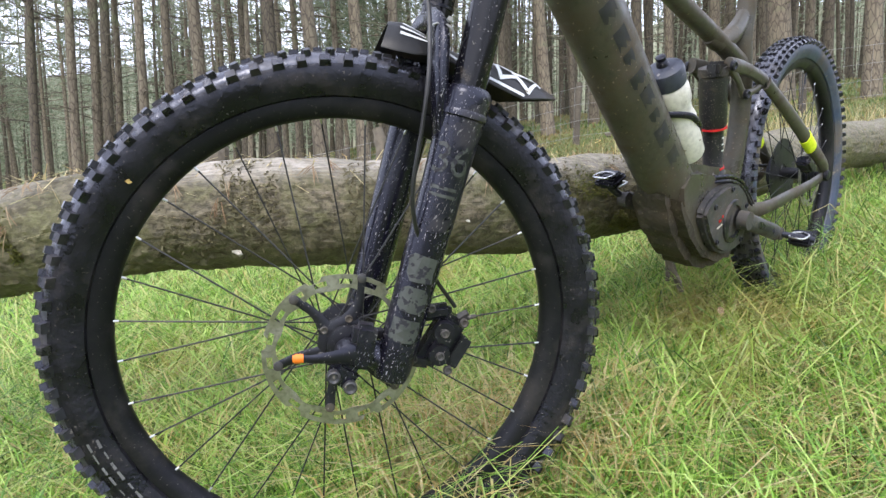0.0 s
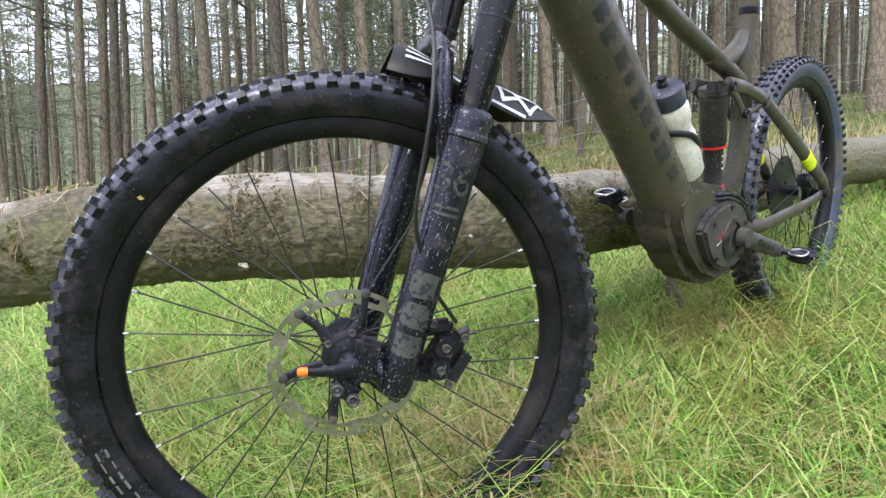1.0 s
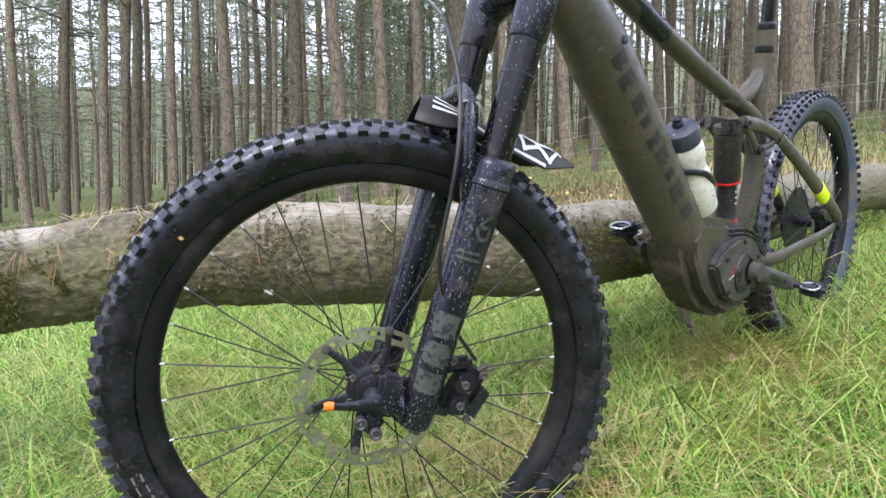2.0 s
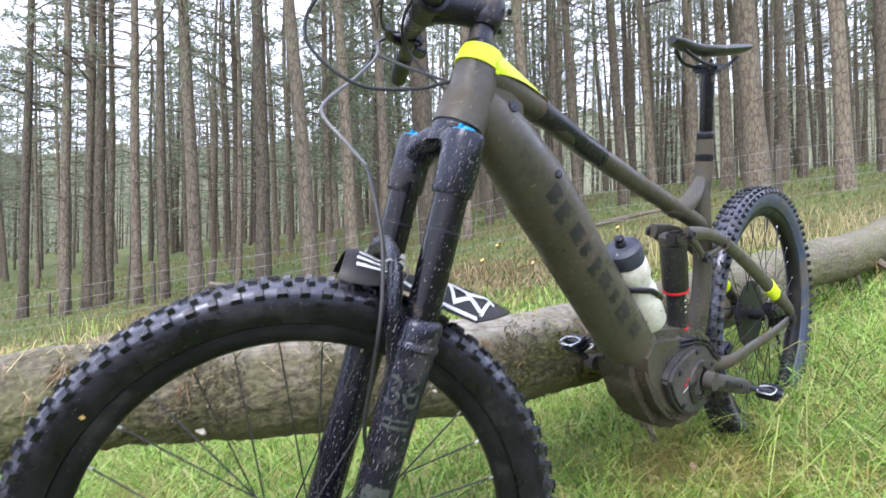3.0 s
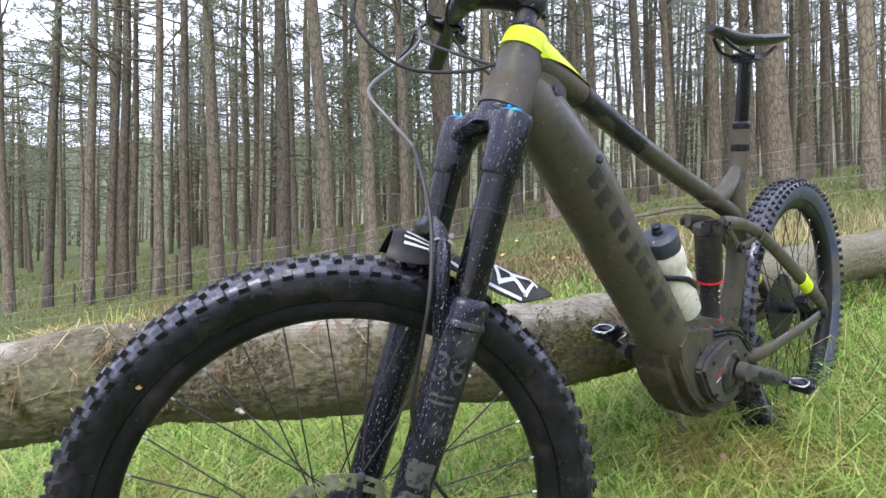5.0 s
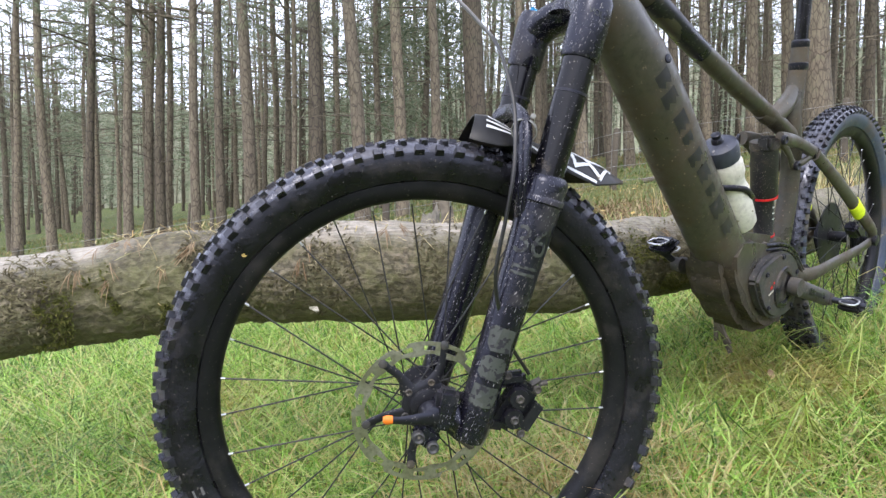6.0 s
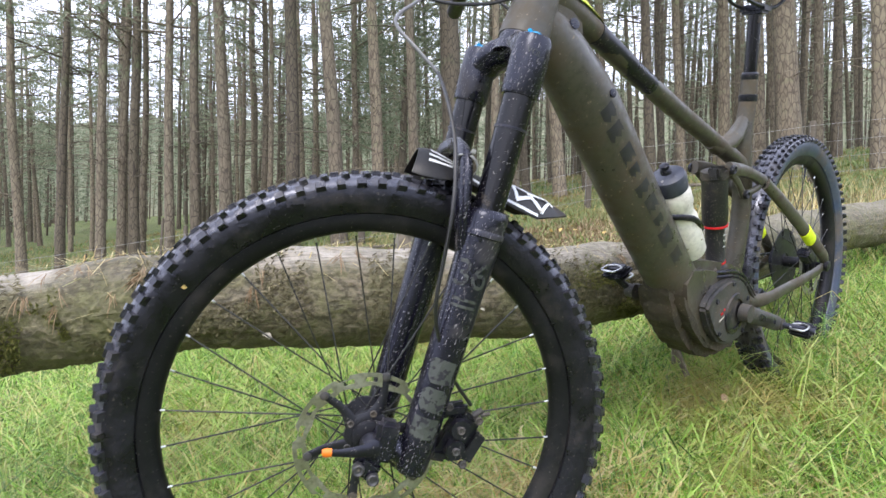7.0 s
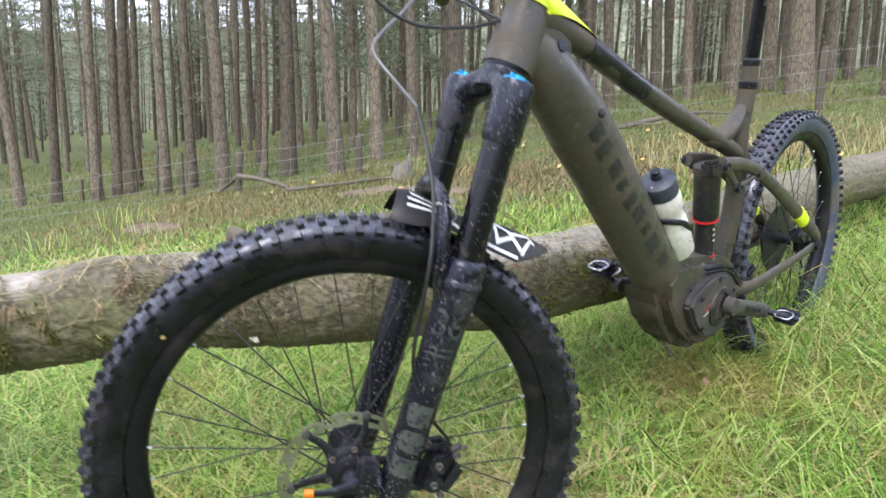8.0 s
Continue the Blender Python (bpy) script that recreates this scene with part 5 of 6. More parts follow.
# seat post and saddle
g = bmesh.new()
tube(g, [(-0.1455, 0, 0.540), (-0.145, 0, 0.700)], 0.0148, 20)
post = part("seat_post", g, STANCHION, bicycle, "glossy black dropper seat post")
g = bmesh.new()
tube(g, [(-0.145, 0, u) for u in (0.485, 0.488, 0.500, 0.502, 0.535, 0.537, 0.548, 0.552)], [0.0200, 0.0212, 0.0212, 0.0180, 0.0180, 0.0192, 0.0192, 0.0160], 22)
part("seat_collar", g, BLACK, post)
g = bmesh.new()
n_l, n_w = 16, 10
rows = []
for i in range(n_l + 1):
    s = i / n_l
    x = 0.034 - 0.292 * s
    w = 0.019 + 0.040 * max(0, (s - 0.30) / 0.70) ** 1.5 + 0.004 * s
    if s < 0.06:
        w *= 0.55 + 7.5 * s
    if s > 0.92:
        w *= 1 - 2.0 * (s - 0.92)
    z = 0.735 + 0.006 * (2 * s - 1) ** 2 - 0.004 * math.sin(math.pi * s) + 0.004 * s
    row = []
    for k in range(2 * n_w):
        a = math.pi * 2 * k / (2 * n_w)
        up_ = math.sin(a)
        dip = -0.006 * math.exp(-(math.cos(a) * w / 0.012) ** 2) if up_ > 0 and 0.2 < s < 0.95 else 0
        thin = 0.55 + 0.45 * min(1.0, s / 0.25)
        row.append(g.verts.new((x, w * math.cos(a), z + thin * (0.011 if up_ > 0 else 0.015) * up_ + dip)))
    rows.append(row)
for a, b in zip(rows, rows[1:]):
    for k in range(2 * n_w):
        g.faces.new((a[k], a[(k + 1) % (2 * n_w)], b[(k + 1) % (2 * n_w)], b[k]))
g.faces.new(rows[0]), g.faces.new(rows[-1][::-1])
saddle = part("saddle", g, SADDLE, bicycle, "black saddle with a central channel")
g = bmesh.new()
for s in (1, -1):
    tube(g, spline([(-0.006, 0.010 * s, 0.722), (-0.070, 0.020 * s, 0.700), (-0.180, 0.022 * s, 0.698), (-0.230, 0.030 * s, 0.720)], 5), 0.0042, 10)
part("saddle_rail", g, ALLOY, saddle)
g = bmesh.new()
block(g, (-0.145, 0, 0.692), (0.050, 0.056, 0.020), None, 0.006)
part("post_clamp", g, BLACK, post)

# bottle in its cage
bt = Vector((0.248, 0.020, 0.338))
bd = Vector((-0.150, 0.0, -0.225)).normalized()
bottle = thing("water_bottle", "cloudy white water bottle with a dark blue lid in its cage", "bottle", BIKE)
g = bmesh.new()
lathe(g, [(0.036, 0.0300), (0.040, 0.0335), (0.050, 0.0365), (0.075, 0.0365), (0.088, 0.0325), (0.105, 0.0325), (0.118, 0.0365), (0.205, 0.0365), (0.213, 0.032)], bt, axis=bd, sides=36)
part("bottle_body", g, BOTTLE, bottle)
g = bmesh.new()
lathe(g, [(0.038, 0.0345), (0.012, 0.0365), (0.004, 0.034), (0.0, 0.026), (-0.003, 0.013)], bt, axis=bd, sides=36)
part("lid", g, BLUE_BLACK, bottle, "dark blue screw lid")
g = bmesh.new()
lathe(g, [(0.0, 0.012), (-0.010, 0.011), (-0.013, 0.0085), (-0.021, 0.0095), (-0.023, 0.006)], bt, axis=bd, sides=20)
part("nozzle", g, BLACK, bottle)
g = bmesh.new()
side = Vector((0, 1, 0))
out = bd.cross(side).normalized()
for s in (1, -1):
    pts = []
    for h, a in ((0.200, -0.3), (0.170, 0.7), (0.135, 1.35), (0.108, 1.75), (0.092, 2.2), (0.082, 2.75), (0.080, 3.14)):
        pts.append(bt + bd * h + 0.0385 * (-out * math.cos(a) + s * side * math.sin(a)))
    tube(g, spline(pts, 5), 0.0062, 8, (1.0, 0.4))
tube(g, [bt + bd * 0.19 + out * -0.042, bt + bd * 0.10 + out * -0.044], 0.008, 10)
part("bottle_cage", g, BLACK, bicycle, "black plastic bottle cage")

# ---- the fallen log ----
LOG_LINE = [(-2.6, 0.72, -0.06, 0.098), (-1.75, 0.98, 0.20, 0.098), (-1.15, 1.13, 0.335, 0.099), (-0.826, 1.190, 0.391, 0.100), (-0.626, 1.215, 0.424, 0.100), (-0.349, 1.235, 0.443, 0.101), (0.120, 1.400, 0.450, 0.101), (0.465, 1.657, 0.476, 0.101), (0.95, 2.10, 0.545, 0.103), (1.60, 2.72, 0.640, 0.106), (2.35, 3.36, 0.735, 0.108), (3.02, 3.91, 0.905, 0.108), (4.3, 4.95, 1.150, 0.105), (5.4, 5.8, 1.330, 0.100)]


def log_frame(points):
    c = spline([p[:3] for p in points], 14)
    r = [q.x for q in spline([(p[3], 0, 0) for p in points], 14)]
    return c, r


LOG_CENTRE, LOG_RADIUS = log_frame(LOG_LINE)


def log_point(t, a, out=0.0):
    """A place on the log: t along its line, a round it from the side that faces the meadow upwards."""
    c, r = LOG_CENTRE, LOG_RADIUS
    i = min(int(t), len(c) - 2)
    p = c[i] + (c[i + 1] - c[i]) * (t - i)
    d = (c[i + 1] - c[i]).normalized()
    up = (Vector((0, 0, 1)) - d * d.z).normalized()
    side = d.cross(up)
    return p + (side * math.cos(a) + up * math.sin(a)) * (r[i] + out)


def build_log():
    bm = bmesh.new()
    c0, r0_ = LOG_CENTRE, LOG_RADIUS
    c, r = [], []
    for i in range(len(c0) - 1):
        n_ = 4 if 35 < i < 115 else 2
        for k in range(n_):
            c.append(c0[i] + (c0[i + 1] - c0[i]) * k / n_)
            r.append(r0_[i] + (r0_[i + 1] - r0_[i]) * k / n_)
    sides = 112
    uvl = bm.loops.layers.uv.new("UVMap")
    rings, run = [], 0.0
    for i, p in enumerate(c):
        d = (c[min(i + 3, len(c) - 1)] - c[max(i - 3, 0)]).normalized()
        run += (p - c[max(i - 1, 0)]).length
        up = (Vector((0, 0, 1)) - d * d.z).normalized()
        side = d.cross(up)
        ring = []
        for k in range(sides):
            a = 2 * math.pi * k / sides
            n = side * math.cos(a) + up * math.sin(a)
            q = p + n * r[i]
            lump = 0.011 * noise.fractal(q * 5.0, 1.0, 2.0, 3) + 0.003 * noise.noise(Vector((run * 9, a * 6, 1.0)))
            # flaking bark on the flanks, smoother wood on the top
            scaly = max(0.0, min(1.0, 1.1 - max(0.0, math.sin(a)) * 1.1 + 0.8 * noise.noise(q * 4.0)))
            lump += scaly * (0.012 * max(0.0, 0.28 - abs(noise.noise(q * 34.0))) + 0.0055 * max(0.0, noise.noise(q * 70.0)))
            ring.append((bm.verts.new(q + n * lump), run, k / sides))
        rings.append(ring)
    for a, b in zip(rings, rings[1:]):
        for k in range(sides):
            j = (k + 1) % sides
            f = bm.faces.new((a[k][0], a[j][0], b[j][0], b[k][0]))
            v1 = (k + 1) / sides
            for loop, uv in zip(f.loops, ((a[k][1], k / sides), (a[j][1], v1), (b[j][1], v1), (b[k][1], k / sides))):
                loop[uvl].uv = uv
    bm.faces.new([q[0] for q in rings[0]][::-1]), bm.faces.new([q[0] for q in rings[-1]])
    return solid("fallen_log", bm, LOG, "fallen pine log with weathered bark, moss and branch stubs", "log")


log = build_log()
rnd = random.Random(11)


def stub(base_t, a, length, radius, droop=0.0, rough_=True, label=""):
    p0, p1 = log_point(base_t, a, -0.02), log_point(base_t, a, length)
    p1.z -= droop
    mid = (p0 + p1) / 2 + Vector((rnd.uniform(-0.02, 0.02), 0, rnd.uniform(-0.01, 0.02)))
    g = bmesh.new()
    pts = spline([p0, mid, p1], 5)
    tube(g, pts, [radius * (1.25 - 0.6 * k / 10) for k in range(11)], 10)
    roughen(g, radius * 0.25, 40)
    part("branch_stub", g, DEAD, log, label)


for t_, a_, ln, rad, dr in ((99.5, -1.0, 0.15, 0.011, 0.05), (100.6, -1.25, 0.12, 0.008, 0.04), (98.2, -0.9, 0.16, 0.006, 0.02), (139.0, -0.5, 0.10, 0.018, 0.02), (143.0, -1.2, 0.14, 0.012, 0.05), (136.5, -1.1, 0.12, 0.010, 0.04), (147.0, 0.9, 0.30, 0.014, -0.02), (77.0, 1.9, 0.075, 0.016, 0.0), (66.0, 1.7, 0.03, 0.02, 0.0)):
    stub(t_, a_, ln, rad, dr)
# moss cushions, fallen needles and a pale chip on the log
g = bmesh.new()
for _ in range(15000):
    zone = rnd.random()
    if zone < 0.42:
        t_, a_ = rnd.gauss(93, 3.2), rnd.gauss(-0.35, 0.45)
    elif zone < 0.80:
        t_, a_ = rnd.uniform(30, 62), rnd.gauss(-0.55, 0.4)
    else:
        t_, a_ = rnd.uniform(100, 160), rnd.gauss(-0.3, 0.6)
    p = log_point(max(1, min(t_, 175)), a_, 0.001)
    if noise.noise(p * 11) < 0.12:
        continue
    n = (p - log_point(max(1, min(t_, 175)), a_, -0.05)).normalized()
    for _q in range(2):
        d = (n + Vector((rnd.uniform(-1, 1), rnd.uniform(-1, 1), rnd.uniform(-1, 1))) * 0.9).normalized() * rnd.uniform(0.004, 0.013)
        s = d.orthogonal().normalized() * rnd.uniform(0.0012, 0.0028)
        g.faces.new((g.verts.new(p - s), g.verts.new(p + s), g.verts.new(p + d)))
part("moss", finish("moss", g, MOSS, False), None, log, "tufts of green moss")["kind"] = "stuff"
g = bmesh.new()
for _ in range(420):
    t_ = rnd.uniform(40, 100) if rnd.random() < 0.85 else rnd.uniform(100, 165)
    a_ = rnd.gauss(1.25, 0.45)
    p = log_point(t_, a_, 0.008)
    d = Vector((rnd.uniform(-1, 1), rnd.uniform(-1, 1), rnd.uniform(-0.25, 0.2))).normalized() * rnd.uniform(0.012, 0.035)
    s = Vector((-d.y, d.x, 0)).normalized() * 0.0009
    a = [g.verts.new(p - d - s), g.verts.new(p - d + s), g.verts.new(p + d + s), g.verts.new(p + d - s)]
    g.faces.new(a)
part("fallen_needles", finish("fallen_needles", g, STRAW, False), None, log, "fallen brown pine needles")["kind"] = "stuff"
# brown needle sprays caught on the bark
g = bmesh.new()
for k in range(26):
    t_, a_ = (rnd.uniform(36, 66) if k < 16 else rnd.uniform(66, 100)), rnd.uniform(0.15, 1.15)
    p = log_point(t_, a_, 0.010)
    n = (p - log_point(t_, a_, -0.05)).normalized()
    hang = (Vector((rnd.uniform(-0.8, 0.8), -0.35, -0.75)) - n * 0.1).normalized()
    for _q in range(rnd.randint(3, 8)):
        d = (hang + Vector((rnd.uniform(-1, 1), rnd.uniform(-0.2, 0.2), rnd.uniform(-0.4, 0.4))) * 0.45).normalized()
        d = (d - n * d.dot(n) * 0.9).normalized() * rnd.uniform(0.018, 0.046)
        o = p + Vector((rnd.uniform(-1, 1), 0, rnd.uniform(-1, 1))) * 0.006
        tube(g, [o, o + d * 0.5 + n * 0.003, o + d], [0.0006, 0.0008, 0.0004], 4, caps=False)
part("needle_spray", finish("needle_spray", g, RUSTY, False), None, log, "brown needle sprays caught on the bark")["kind"] = "stuff"
g = bmesh.new()
for _ in range(7000):
    t_ = rnd.uniform(32, 112)
    a_ = rnd.gauss(0.15, 0.55)
    p = log_point(t_, a_, 0.004)
    if noise.noise(p * 7) < -0.05 or a_ > 1.25:
        continue
    q0 = log_point(t_, a_, -0.05)
    n = (p - q0).normalized()
    u_ = Vector((rnd.uniform(-1, 1), rnd.uniform(-1, 1), rnd.uniform(-0.6, 0.6)))
    u_ = (u_ - n * u_.dot(n)).normalized() * rnd.uniform(0.002, 0.009)
    w_ = n.cross(u_).normalized() * rnd.uniform(0.0008, 0.0018)
    lift = n * rnd.uniform(0.0008, 0.0040)
    v = [g.verts.new(p - u_ - w_ - n * 0.002), g.verts.new(p - u_ + w_ - n * 0.002), g.verts.new(p + u_ * 0.2 + w_ * 1.2 + lift), g.verts.new(p + u_ * 0.2 - w_ * 1.2 + lift), g.verts.new(p + u_ + w_ * 0.6 + lift * 0.4), g.verts.new(p + u_ - w_ * 0.6 + lift * 0.4)]
    g.faces.new((v[0], v[1], v[2], v[3])), g.faces.new((v[3], v[2], v[4], v[5]))
part("bark_litter", finish("bark_litter", g, FLAKES, False), None, log, "curling olive-brown bark flakes")["kind"] = "stuff"
for t_, a_, sz in ((68.3, -0.66, 0.010), (80.5, -0.2, 0.006)):
    p = log_point(t_, a_, 0.008)
    g = bmesh.new()
    bmesh.ops.create_icosphere(g, subdivisions=2, radius=sz)
    bmesh.ops.scale(g, vec=(1.0, 0.45, 0.45), verts=g.verts)
    roughen(g, sz * 0.9, 120)
    bmesh.ops.translate(g, vec=p, verts=g.verts)
    part("bracket_fungus", g, DECAL_PALE, log, "small pale bracket fungus")


# ---- pines ----
def needle_tuft(bm, p, d, size, r_):
    """A spray of fine pointed slivers about a twig's end."""
    for _ in range(8):
        v = (d * 0.6 + Vector((r_.uniform(-1, 1), r_.uniform(-1, 1), r_.uniform(-0.5, 1.0)))).normalized() * size * r_.uniform(0.6, 1.1)
        s = v.orthogonal().normalized()
        s.rotate(Matrix.Rotation(r_.uniform(0, 6.28), 3, v.normalized()))
        s *= size * 0.085
        bm.faces.new((bm.verts.new(p - s), bm.verts.new(p + v * 0.5 + s * 1.2), bm.verts.new(p + v)))


def pine_meshes(seed, height, radius, crown_from, tufts=6, limbs=30):
    r_ = random.Random(seed)
    bm = bmesh.new()
    lean = Vector((r_.uniform(-0.03, 0.03), r_.uniform(-0.03, 0.03), 0))
    line = []
    for k in range(13):
        h = height * k / 12
        line.append(Vector((0.10 * noise.noise((h * 0.3, seed * 3.1, 0)), 0.10 * noise.noise((h * 0.3, seed * 3.1, 9)), h - 0.25 if k == 0 else h)) + lean * h)
    tube(bm, line, [radius * (1.28 if k == 0 else 1.0) * (1 - 0.80 * (k / 12) ** 1.2) + 0.004 for k in range(13)], 12)

    def at(h):
        q = max(0, min(11.999, 12 * h / height))
        return line[int(q)] + (line[int(q) + 1] - line[int(q)]) * (q - int(q))

    # dead stubs and thin bare branches below the crown
    for _ in range(34):
        h = r_.uniform(0.6, crown_from + 2.0)
        a = r_.uniform(0, 6.283)
        ln = r_.choice((0.06, 0.10, 0.3, 0.7, 1.0)) * r_.uniform(0.6, 1.2)
        d = Vector((math.cos(a), math.sin(a), r_.uniform(-0.25, 0.35)))
        p = at(h)
        tube(bm, [p, p + d * ln * 0.5 + Vector((0, 0, 0.03)), p + d * ln], [0.011, 0.007, 0.003], 4)
    trunk = finish("trunk", bm, BARK)
    bm, nb = bmesh.new(), bmesh.new()
    for k in range(limbs):
        f = (k + r_.random()) / limbs
        h = crown_from + (height - crown_from) * f
        a = r_.uniform(0, 6.283)
        ln = (0.5 + 1.7 * (1 - f) ** 0.7) * r_.uniform(0.55, 1.1)
        d = Vector((math.cos(a), math.sin(a), 0.15 + 0.55 * f))
        p = at(h)
        q = [p, p + d * ln * 0.5 + Vector((0, 0, -0.04)), p + d * ln + Vector((0, 0, 0.05 * ln))]
        tube(bm, q, [0.016, 0.010, 0.004], 4)
        # needles gather in flat pads towards the ends of the limbs
        for _ in range(3):
            s = r_.uniform(0.45, 1.05)
            pad = p + d * ln * s + Vector((r_.uniform(-1, 1), r_.uniform(-1, 1), 0)) * 0.22 * ln
            tube(bm, [p + d * ln * (s - 0.25), pad], [0.005, 0.002], 3)
            for _k in range(tufts):
                e = pad + Vector((r_.gauss(0, 0.15), r_.gauss(0, 0.15), r_.gauss(0, 0.06)))
                needle_tuft(nb, e, d.normalized(), r_.uniform(0.09, 0.16), r_)
    me = bpy.data.meshes.new("limbs")
    bm.to_mesh(me)
    bm.free()
    nb.from_mesh(me)
    n_l = len(me.polygons)
    crown = finish("crown", nb, NEEDLES, False)
    crown.materials.append(BARK)
    total = len(crown.polygons)
    crown.polygons.foreach_set("material_index", [0] * (total - n_l) + [1] * n_l)
    bpy.data.meshes.remove(me)
    return trunk, crown


def pine(name, label, seed, height, radius, crown_from, m, **more):
    t, c = pine_meshes(seed, height, radius, crown_from, **more)
    ob = thing(name, label, "tree", m, "pines of the plantation")
    part("trunk", t, None, ob)
    part("crown", c, None, ob, "sparse green needle crown")
    return ob


SLIM, STOUT = "slender pine tree with a bare trunk and sparse crown", "stout old pine tree with flaking reddish bark"
away = Matrix.Translation((0, 0, -200))
KINDS = [pine("pine_tree", SLIM, 21 + k, h, r, c, away, limbs=n_) for k, (h, r, c, n_) in enumerate(((9.2, 0.066, 3.3, 18), (9.8, 0.078, 3.5, 19), (8.6, 0.056, 3.1, 17), (10.4, 0.092, 3.6, 20), (9.8, 0.076, 2.9, 30), (10.6, 0.090, 3.1, 32)))]
BIG = pine("pine_tree", STOUT, 40, 12.5, 0.165, 5.6, away)
PLACED = []


THICK = {0: 0.066, 1: 0.078, 2: 0.056, 3: 0.092, 4: 0.076, 5: 0.090, 9: 0.165}


def put_pine(k, x, y, wide=1.0, tall=1.0, turn=0.0, lean=(0.0, 0.0)):
    PLACED.append((x, y))
    m = pose(x, y, ground_z(x, y), lean[0], lean[1], 0) @ Matrix.Rotation(radians(turn), 4, "Z") @ Matrix.Diagonal((wide, wide, tall, 1))
    return copy_thing(BIG if k == 9 else KINDS[k], m)


# trunks that stand out along the forest's edge: place, radius, lean
EDGE = [(-4.70, 8.23, 0.070, -1.6), (-4.55, 8.45, 0.066, -0.5), (-4.35, 8.50, 0.076, 0.6), (-4.67, 9.27, 0.056, -1.0), (-3.61, 7.85, 0.067, -1.5), (-3.32, 7.95, 0.068, -1.5), (-2.79, 7.62, 0.089, -4.5), (-2.36, 7.77, 0.040, -1.5), (-1.99, 7.67, 0.096, -2.5), (-1.29, 7.05, 0.092, -5.2), (-0.93, 7.80, 0.086, -3.0), (-0.50, 7.60, 0.070, -2.0), (0.04, 8.69, 0.165, -3.5), (0.52, 8.60, 0.062, -1.5), (1.61, 9.77, 0.105, -3.6), (2.60, 11.1, 0.095, -2.6), (3.30, 10.8, 0.095, -3.0), (3.95, 11.2, 0.085, -4.0), (4.60, 11.0, 0.110, -3.0), (5.20, 11.0, 0.120, -4.5), (5.15, 9.85, 0.200, -4.2), (5.60, 8.45, 0.115, -4.6), (7.60, 10.4, 0.115, -3.5), (6.90, 11.6, 0.095, -3.0), (6.50, 11.5, 0.095, -3.5), (-5.6, 8.8, 0.07, -1.0), (-6.4, 9.2, 0.08, -2.0), (-7.4, 9.8, 0.07, -1.0), (8.9, 11.0, 0.10, -3.0), (-3.0, 9.6, 0.06, -2.0), (-1.6, 9.9, 0.06, -1.5), (1.0, 10.6, 0.07, -2.5), (2.1, 10.2, 0.06, -3.0)]
for x, y, r, lean in EDGE:
    k = 9 if r > 0.14 else min((0, 1, 2, 3) if x < 1.3 else (2, 4, 5), key=lambda q: abs(THICK[q] - r))
    w = 0.88 * r / THICK[k]
    put_pine(k, x, y, w, (0.5 + 0.5 * w if w < 1 else 1.0) * (0.88 if x < 0.5 and k != 9 else 1.0), 40 * x + 13 * y, (0.0, lean))
rnd = random.Random(8)
tries = 0
while len(PLACED) < 190 and tries < 4000:
    tries += 1
    y = 10.6 + 16.0 * rnd.random() ** 0.8
    x = rnd.uniform(-0.95, 0.95) * y + rnd.uniform(-1, 1)
    if min((x - a) ** 2 + (y - b) ** 2 for a, b in PLACED) < 0.85 ** 2:
        continue
    put_pine(rnd.choice((0, 1, 2)) if x < 0.10 * y else rnd.choice((3, 4, 5, 4, 5, 0)), x, y, rnd.uniform(0.65, 0.95), rnd.uniform(0.8, 1.05) * (0.80 if x < 0.15 * y else 1.0), rnd.uniform(0, 360), (rnd.uniform(-1.5, 1.5), rnd.uniform(-4.0, -0.5)))
for ob in (*KINDS, BIG):
    for o in (*ob.children_recursive, ob):
        bpy.data.objects.remove(o)

